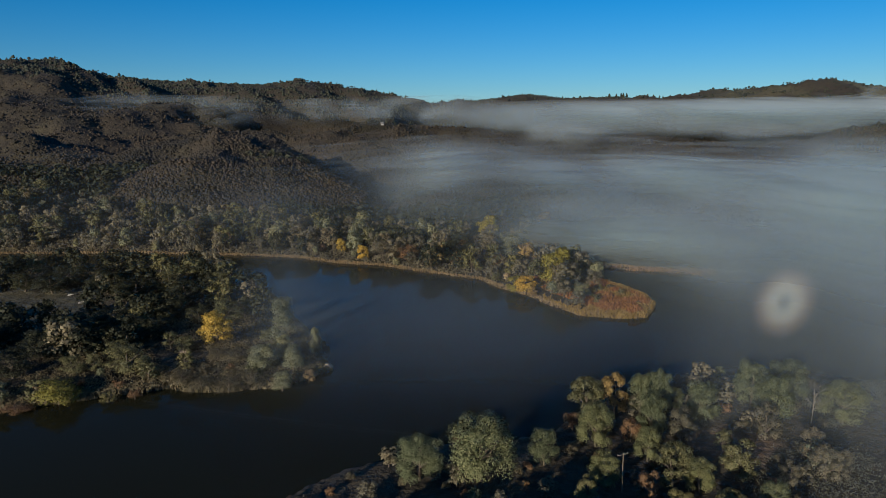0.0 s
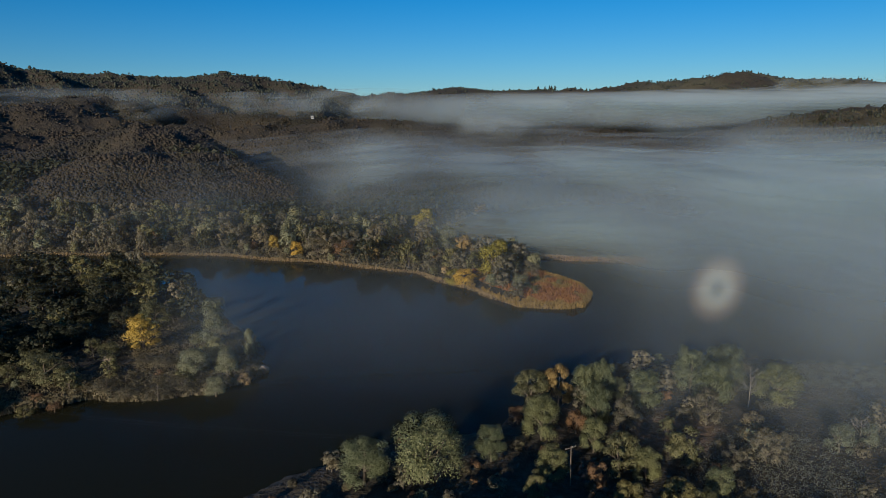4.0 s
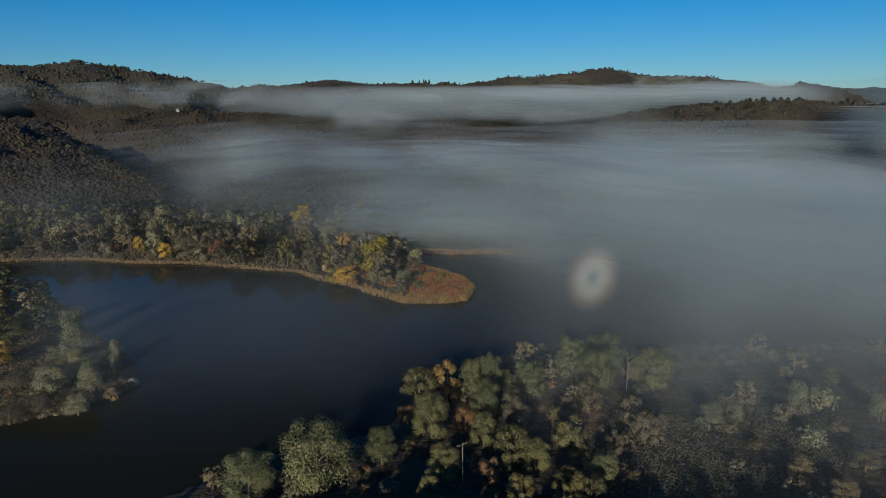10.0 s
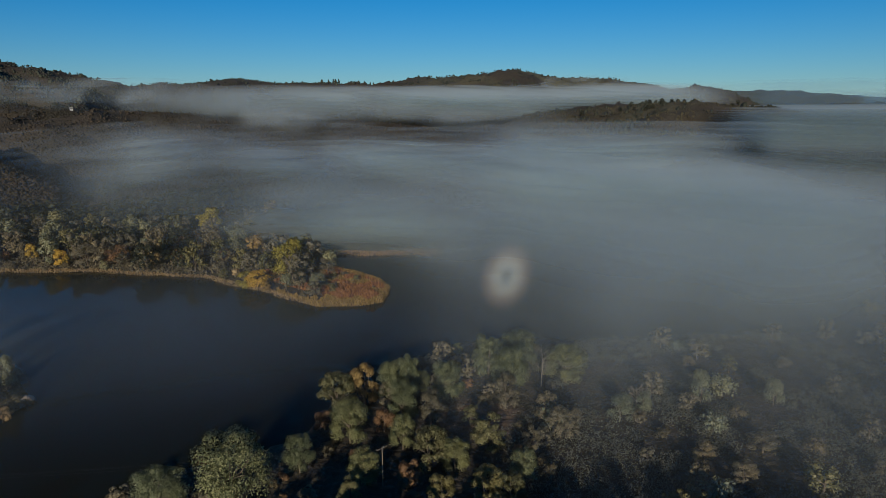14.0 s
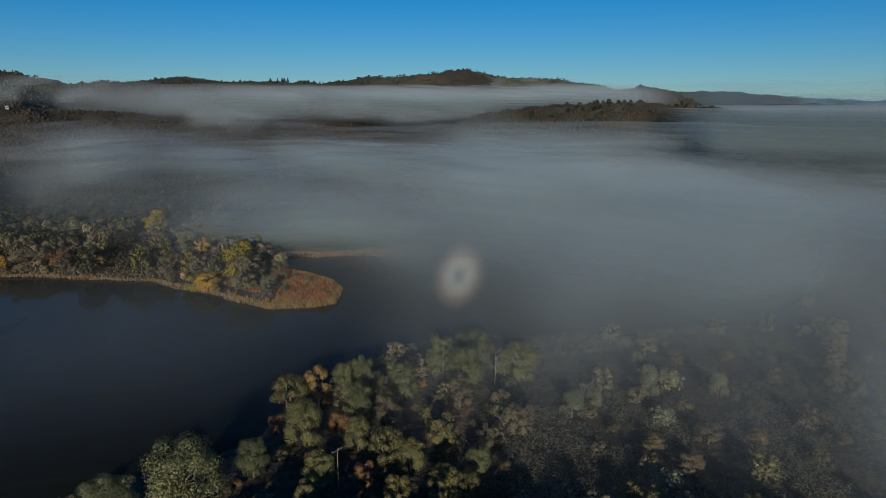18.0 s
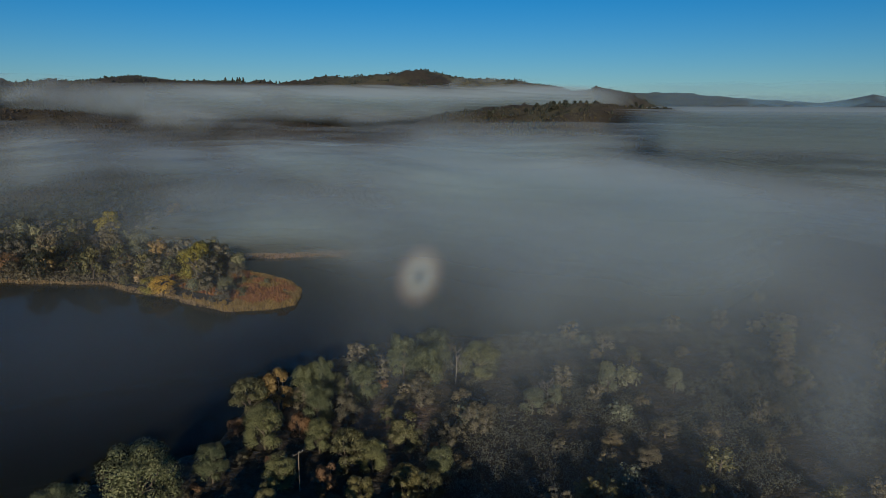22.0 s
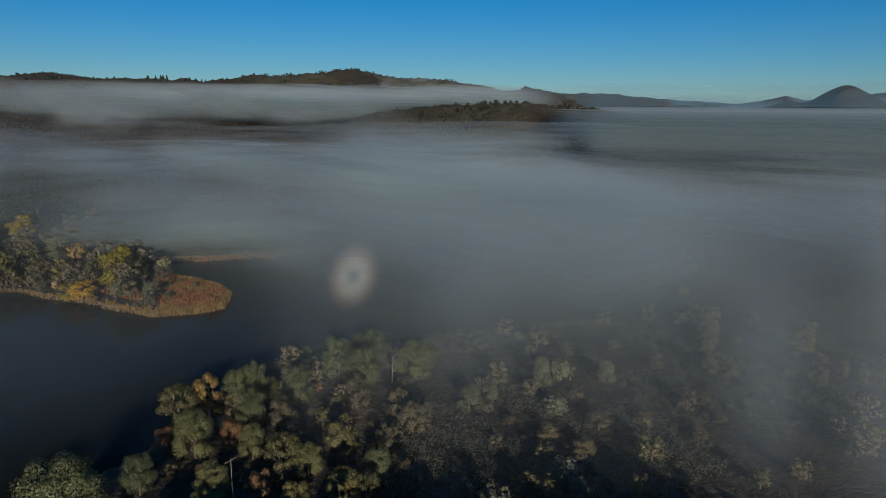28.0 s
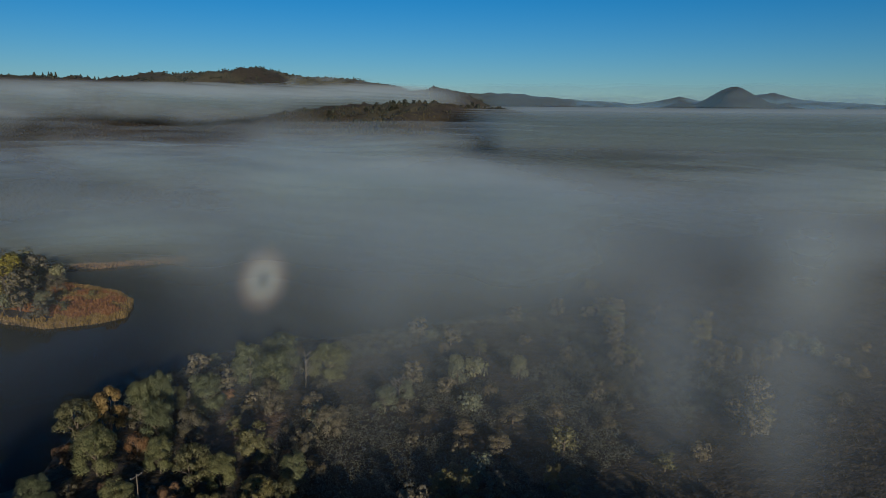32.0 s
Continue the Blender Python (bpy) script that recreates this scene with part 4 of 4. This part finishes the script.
blades("marsh_grass", 45, bx[keep], by[keep], 0.4, 0.5 + 1.5 * lump[keep], LEAF["marsh"], "olive and tan marsh grass between the sedge clumps", "grass")
bx, by = rs.uniform(-135, -30, 26000), rs.uniform(163, 200, 26000)
bs = shore(bx, by)
keep = (bs > -0.4) & (bs < 4)
blades("bank_grass", 43, bx[keep], by[keep], 0.9, 1.0, LEAF["brush"], "dry brown grass on the bank of the peninsula", "grass")
bx, by = rs.uniform(60, 125, 9000), rs.uniform(312, 350, 9000)
bs = shore(bx, by)
keep = (bs > -0.4) & (bs < 5)
blades("reeds", 44, bx[keep], by[keep], 0.7, 0.8, LEAF["rust"], "strip of dull brown reeds across the inlet", "reeds")


# ---- conifers that stand out on the ridges ----
def conifer_mesh(name, seed):
    rng = np.random.default_rng(seed)
    n = 150
    z = 1 + 9 * rng.random(n) ** 1.15
    a, rad = rng.uniform(0, 2 * np.pi, n), 2.3 * (1.05 - z / 10.3) * rng.uniform(0.5, 1.1, n)
    pos = np.stack([rad * np.cos(a), rad * np.sin(a), z], -1)
    co, faces = leaf_cloud(rng, pos, np.stack([np.cos(a), np.sin(a), 0.5 + 0 * a], -1), 1.2, 0.5, 1.6)
    return raw_mesh(name, co, faces, LEAF["conifer"], flat=True)


CONES = [conifer_mesh("crown", n) for n in range(3)]
for az0, az1, r, n, h in ((12.9, 14.4, 2390, 9, (9, 16)), (15.2, 17.2, 2390, 9, (8, 14)), (27.4, 31.0, 2300, 12, (6, 11))):
    for k in range(n):
        a = radians(tree_rng.uniform(az0, az1))
        rr = r * tree_rng.uniform(0.99, 1.005)
        x, y = rr * math.sin(a), rr * math.cos(a)
        root = new("conifer")
        hh = tree_rng.uniform(*h)
        root.matrix_world = pose(x, y, float(height(x, y)) - 0.3, 0, 0, tree_rng.uniform(0, 360)) @ Matrix.Diagonal((hh / 8, hh / 8, hh / 10, 1))
        for name, me in (("crown", tree_rng.choice(CONES)), ("trunk", TRUNKS[0])):
            ob = new(name, me)
            ob.parent = root
        tagged(root, "dark conifer standing against the sky on the ridge", "conifer", "conifers on the ridges")


# ---- small things ----
def part(name, bm, mat, parent, label=""):
    me = bpy.data.meshes.new(name)
    bm.to_mesh(me)
    bm.free()
    me.materials.append(mat)
    ob = new(name, me)
    ob.parent = parent
    return tagged(ob, label) if label else ob


def box(bm, m, sx, sy, sz, bevel=0.0):
    r = bmesh.ops.create_cube(bm, size=1.0, matrix=m @ Matrix.Diagonal((sx, sy, sz, 1)))
    if bevel:
        bmesh.ops.bevel(bm, geom=list({e for v in r["verts"] for e in v.link_edges}), offset=bevel, segments=2, affect="EDGES")


def rod(bm, p, q, r0, r1, sides=8):
    p, q = Vector(p), Vector(q)
    m = Matrix.Translation((p + q) / 2) @ (q - p).to_track_quat("Z", "Y").to_matrix().to_4x4()
    bmesh.ops.create_cone(bm, cap_ends=True, segments=sides, radius1=r0, radius2=r1, depth=(q - p).length, matrix=m)


def plain(name, a, b, scale=2.0, rough=0.7):
    m, nt, p = material(name)
    nt.links.new(ramp(nt, noise_out(nt, scale, 6.0, 0.65), [(0.3, a), (0.7, b)]), p.inputs["Base Color"])
    p.inputs["Roughness"].default_value = rough
    return m


POLE = plain("weathered_pole", (0.1, 0.085, 0.065), (0.2, 0.17, 0.135), 4.0, 0.85)
GLASSY = plain("insulator", (0.3, 0.33, 0.3), (0.45, 0.48, 0.45), 8.0, 0.25)
WIRE = plain("wire", (0.012, 0.012, 0.012), (0.025, 0.025, 0.024), 1.0, 0.8)
ROCK = plain("pale_rock", (0.24, 0.18, 0.13), (0.46, 0.38, 0.3), 0.8, 0.9)
WHITE = plain("white_paint", (0.68, 0.67, 0.64), (0.82, 0.81, 0.78), 0.7, 0.6)
ROOF = plain("roof_sheet", (0.14, 0.13, 0.13), (0.24, 0.22, 0.21), 0.5, 0.6)
PANE = plain("dark_window_glass", (0.02, 0.025, 0.03), (0.05, 0.055, 0.06), 0.5, 0.08)
PLANK = plain("bleached_plank", (0.4, 0.37, 0.32), (0.62, 0.58, 0.52), 1.5, 0.8)


def utility_pole(x, y, tall, heading):
    root = new("utility_pole")
    z = float(height(x, y))
    root.matrix_world = pose(x, y, z, 0, 0, heading)
    bm = bmesh.new()
    rod(bm, (0, 0, -0.8), (0, 0, tall), 0.11, 0.075, 10)
    part("pole", bm, POLE, root)
    bm = bmesh.new()
    box(bm, pose(0, 0.14, tall - 0.45), 2.4, 0.1, 0.12, 0.01)
    arm = part("crossarm", bm, POLE, root)
    for sx in (-1, 1):
        bm = bmesh.new()
        rod(bm, (sx * 0.75, 0.2, tall - 0.5), (0, 0.14, tall - 1.15), 0.025, 0.025, 6)
        part("brace", bm, WIRE, root)
    for sx in (-1.1, 0.45, 1.1):
        bm = bmesh.new()
        rod(bm, (sx, 0.14, tall - 0.4), (sx, 0.14, tall - 0.2), 0.035, 0.06, 8)
        part("insulator", bm, GLASSY, arm)
    tagged(root, "grey wooden power pole with a crossarm among the oaks", "power pole", "power line")
    turn = pose(x, y, z, 0, 0, heading)
    return [turn @ Vector((sx, 0.14, tall - 0.2)) for sx in (-1.1, 0.45, 1.1)]


def wire(p, q, sag):
    bm = bmesh.new()
    pts = []
    for k in range(15):
        t = k / 14
        pts.append(p.lerp(q, t) - Vector((0, 0, 4 * sag * t * (1 - t))))
    for a, b in zip(pts, pts[1:]):
        rod(bm, a, b, 0.005, 0.005, 5)
    me = bpy.data.meshes.new("power_cable")
    bm.to_mesh(me)
    bm.free()
    me.materials.append(WIRE)
    tagged(new("power_cable", me), "thin dark power cable strung between poles", "cable", "power line")


LINE = [utility_pole(-152, 178, 10.5, 24), utility_pole(32.8, 121.5, 7.8, 24), utility_pole(200, 42, 12.0, 24)]
for a, b, sag in ((LINE[0], LINE[1], 3.0), (LINE[1], LINE[2], 4.0)):
    for p, q in zip(a, b):
        wire(p, q, sag)


def rock(x, y, sx, sy, sz, seed):
    rng = random.Random(seed)
    bm = bmesh.new()
    bmesh.ops.create_icosphere(bm, subdivisions=3, radius=1)
    for v in bm.verts:
        n = noise.noise(v.co * 1.6 + Vector((seed, 0, 0))) * 0.35 + noise.noise(v.co * 4 + Vector((0, seed, 0))) * 0.12
        v.co *= 1 + n
        v.co = Vector((v.co.x * sx, v.co.y * sy, max(v.co.z, -0.4) * sz))
    me = bpy.data.meshes.new("rock")
    bm.to_mesh(me)
    bm.free()
    me.materials.append(ROCK)
    ob = new("rock", me)
    ob.matrix_world = pose(x, y, max(float(height(x, y)), -0.1) + 0.25 * sz, 0, 0, rng.uniform(0, 360))
    tagged(ob, "pale tan boulder at the tip of the peninsula", "rock", "rocks on the shore")


rock(-33.6, 195.5, 1.7, 1.2, 1.1, 1)
rock(-35.6, 197.0, 1.1, 1.0, 0.8, 2)
rock(-78.5, 206.5, 2.6, 1.6, 1.0, 3)


def dead_tree(x, y, tall, seed):
    rng = random.Random(seed)
    root = new("dead_tree")
    root.matrix_world = pose(x, y, float(height(x, y)))
    v, f = [], []
    tube(v, f, (0, 0, -0.5), (0.3, 0, tall * 0.55), 0.17, 0.1)
    tube(v, f, (0.3, 0, tall * 0.55), (0.1, 0.3, tall), 0.1, 0.03)
    trunk = new("trunk", raw_mesh("trunk", np.array(v), np.array(f), DEADWOOD))
    trunk.parent = root
    for k in range(11):
        z, a = tall * rng.uniform(0.3, 0.9), rng.uniform(0, 6.28)
        ln = rng.uniform(1.6, 3.6) * (1.15 - z / tall)
        v, f = [], []
        p = Vector((0.25, 0.1, z))
        q = p + Vector((ln * math.cos(a), ln * math.sin(a), ln * 0.8))
        tube(v, f, p, q, 0.06, 0.03, 5)
        for j in range(4):
            b = a + rng.uniform(-0.9, 0.9)
            s = p.lerp(q, rng.uniform(0.5, 1))
            tube(v, f, s, s + Vector((0.9 * math.cos(b), 0.9 * math.sin(b), rng.uniform(0.5, 1.3))), 0.045, 0.015, 4)
        limb = new("limb", raw_mesh("limb", np.array(v), np.array(f), DEADWOOD))
        limb.parent = root
    tagged(root, "bleached dead tree with bare forked limbs", "dead tree")


dead_tree(83, 151, 9.5, 4)
dead_tree(96, 131, 5.2, 5)


def house(x, y, wide, deep, heading):
    root = new("house")
    root.matrix_world = pose(x, y, float(height(x, y)) + 0.4, 0, 0, heading)
    bm = bmesh.new()
    box(bm, pose(0, 0, 1.1), wide, deep, 4.2)
    part("wall", bm, WHITE, root)
    bm = bmesh.new()
    w, d = wide / 2 + 0.5, deep / 2 + 0.5
    ridge = 3.25 + deep * 0.24
    vs = [bm.verts.new(c) for c in ((-w, -d, 3.2), (w, -d, 3.2), (w, d, 3.2), (-w, d, 3.2), (-w, 0, ridge), (w, 0, ridge))]
    for q in ((0, 1, 5, 4), (2, 3, 4, 5), (1, 2, 5), (3, 0, 4), (3, 2, 1, 0)):
        bm.faces.new([vs[k] for k in q])
    part("roof", bm, ROOF, root)
    for sx in (-0.3, 0.3):
        bm = bmesh.new()
        box(bm, pose(sx * wide, -deep / 2 - 0.03, 1.7), 1.4, 0.08, 1.2, 0.02)
        part("window", bm, PANE, root)
    bm = bmesh.new()
    box(bm, pose(0, -deep / 2 - 0.03, 1.0), 1.0, 0.08, 2.1, 0.02)
    part("door", bm, ROOF, root)
    tagged(root, "small white house far up the hillside", "house", "houses on the hill")


for az, r, w, d in ((-6.95, 1085, 4.8, 4), (-8.0, 1100, 3.8, 3.5), (-4.75, 1095, 3.8, 3.5)):
    house(r * math.sin(radians(az)), r * math.cos(radians(az)), w, d, -az + 8)


def picnic_table(x, y, heading):
    root = new("picnic_table")
    root.matrix_world = pose(x, y, float(height(x, y)), 0, 0, heading)
    for k in range(4):
        bm = bmesh.new()
        box(bm, pose(0, -0.33 + 0.22 * k, 0.75), 2.0, 0.2, 0.05, 0.008)
        part("plank", bm, PLANK, root)
    for s in (-1, 1):
        bm = bmesh.new()
        box(bm, pose(0, s * 0.75, 0.45), 2.0, 0.28, 0.05, 0.008)
        part("bench", bm, PLANK, root)
        for e in (-1, 1):
            bm = bmesh.new()
            rod(bm, (e * 0.7, s * 0.75, 0), (e * 0.7, s * 0.2, 0.74), 0.05, 0.05, 6)
            part("leg", bm, POLE, root)
    tagged(root, "bleached wooden picnic table on the grass", "picnic table", "picnic tables")


picnic_table(-139.8, 266, 25)
picnic_table(-150, 278, -20)


def shelter(x, y, heading):
    root = new("picnic_shelter")
    root.matrix_world = pose(x, y, float(height(x, y)), 0, 0, heading)
    for sx in (-1.4, 1.4):
        for sy in (-1, 1):
            bm = bmesh.new()
            rod(bm, (sx, sy, -0.2), (sx, sy, 2.3), 0.08, 0.08, 8)
            part("post", bm, PLANK, root)
    bm = bmesh.new()
    box(bm, pose(0, -0.65, 2.55, 22), 3.6, 1.5, 0.07)
    box(bm, pose(0, 0.65, 2.55, -22), 3.6, 1.5, 0.07)
    part("roof", bm, WHITE, root)
    tagged(root, "small open shelter with a white roof", "shelter")


shelter(-162.5, 303, 15)


def info_board(x, y, heading):
    root = new("notice_board")
    root.matrix_world = pose(x, y, float(height(x, y)), 0, 0, heading)
    for sx in (-0.6, 0.6):
        bm = bmesh.new()
        box(bm, pose(sx, 0, 0.8), 0.1, 0.1, 1.9, 0.01)
        part("post", bm, PLANK, root)
    bm = bmesh.new()
    box(bm, pose(0, -0.08, 1.35), 1.3, 0.05, 0.9, 0.01)
    part("panel", bm, WHITE, root)
    tagged(root, "white notice board on two posts by the field", "notice board")


info_board(-182.7, 299.4, 30)


# ---- the ring of light that the droplets send back towards the sun, painted on a disc ----
def glory(x, y, z, radius):
    m, nt, p = material("painted_glory")
    nt.nodes.remove(p)
    at = nt.nodes.new("ShaderNodeAttribute")
    at.attribute_name = "mist_amount"
    # glow and rainbow rim are put into the disc's colour and opacity
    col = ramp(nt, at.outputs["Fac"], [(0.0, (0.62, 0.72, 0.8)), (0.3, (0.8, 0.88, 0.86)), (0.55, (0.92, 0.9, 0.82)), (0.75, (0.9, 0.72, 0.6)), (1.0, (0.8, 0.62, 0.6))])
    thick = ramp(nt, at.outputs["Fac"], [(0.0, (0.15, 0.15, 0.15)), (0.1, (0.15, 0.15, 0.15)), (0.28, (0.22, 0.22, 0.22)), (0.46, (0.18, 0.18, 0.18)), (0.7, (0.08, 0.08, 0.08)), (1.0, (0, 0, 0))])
    clear = nt.nodes.new("ShaderNodeBsdfTransparent")
    dif = nt.nodes.new("ShaderNodeBsdfDiffuse")
    nt.links.new(col, dif.inputs[0])
    mx = nt.nodes.new("ShaderNodeMixShader")
    nt.links.new(thick, mx.inputs[0])
    nt.links.new(clear.outputs[0], mx.inputs[1])
    nt.links.new(dif.outputs[0], mx.inputs[2])
    nt.links.new(mx.outputs[0], nt.nodes["Material Output"].inputs[0])
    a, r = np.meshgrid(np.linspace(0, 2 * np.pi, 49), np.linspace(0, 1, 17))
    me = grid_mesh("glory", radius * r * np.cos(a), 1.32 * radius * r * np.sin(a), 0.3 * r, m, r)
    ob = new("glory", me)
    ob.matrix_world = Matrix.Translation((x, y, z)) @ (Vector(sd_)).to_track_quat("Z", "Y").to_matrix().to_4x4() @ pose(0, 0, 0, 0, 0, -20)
    tagged(ob, "pale ring in the mist, its light and faint rainbow rim painted on a disc", "glory", kind="stuff")


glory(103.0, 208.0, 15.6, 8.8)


mixed_wood(9, [(66, 268), (71, 275), (63, 281), (74, 262), (58, 262), (61, 271), (69, 286)], {"rust": 30, "brush": 35, "olive": 35}, (3.0, 4.6), (1.0, 1.5), "scrub on the far shore")

for k in range(34):
    a, rr = radians(tree_rng.uniform(33, 50)), tree_rng.uniform(1185, 1245)
    hh = tree_rng.uniform(6, 11)
    plant("dark", rr * math.sin(a), rr * math.cos(a), hh, hh * tree_rng.uniform(0.7, 1.1), "trees on the knoll", FAR_CROWNS)
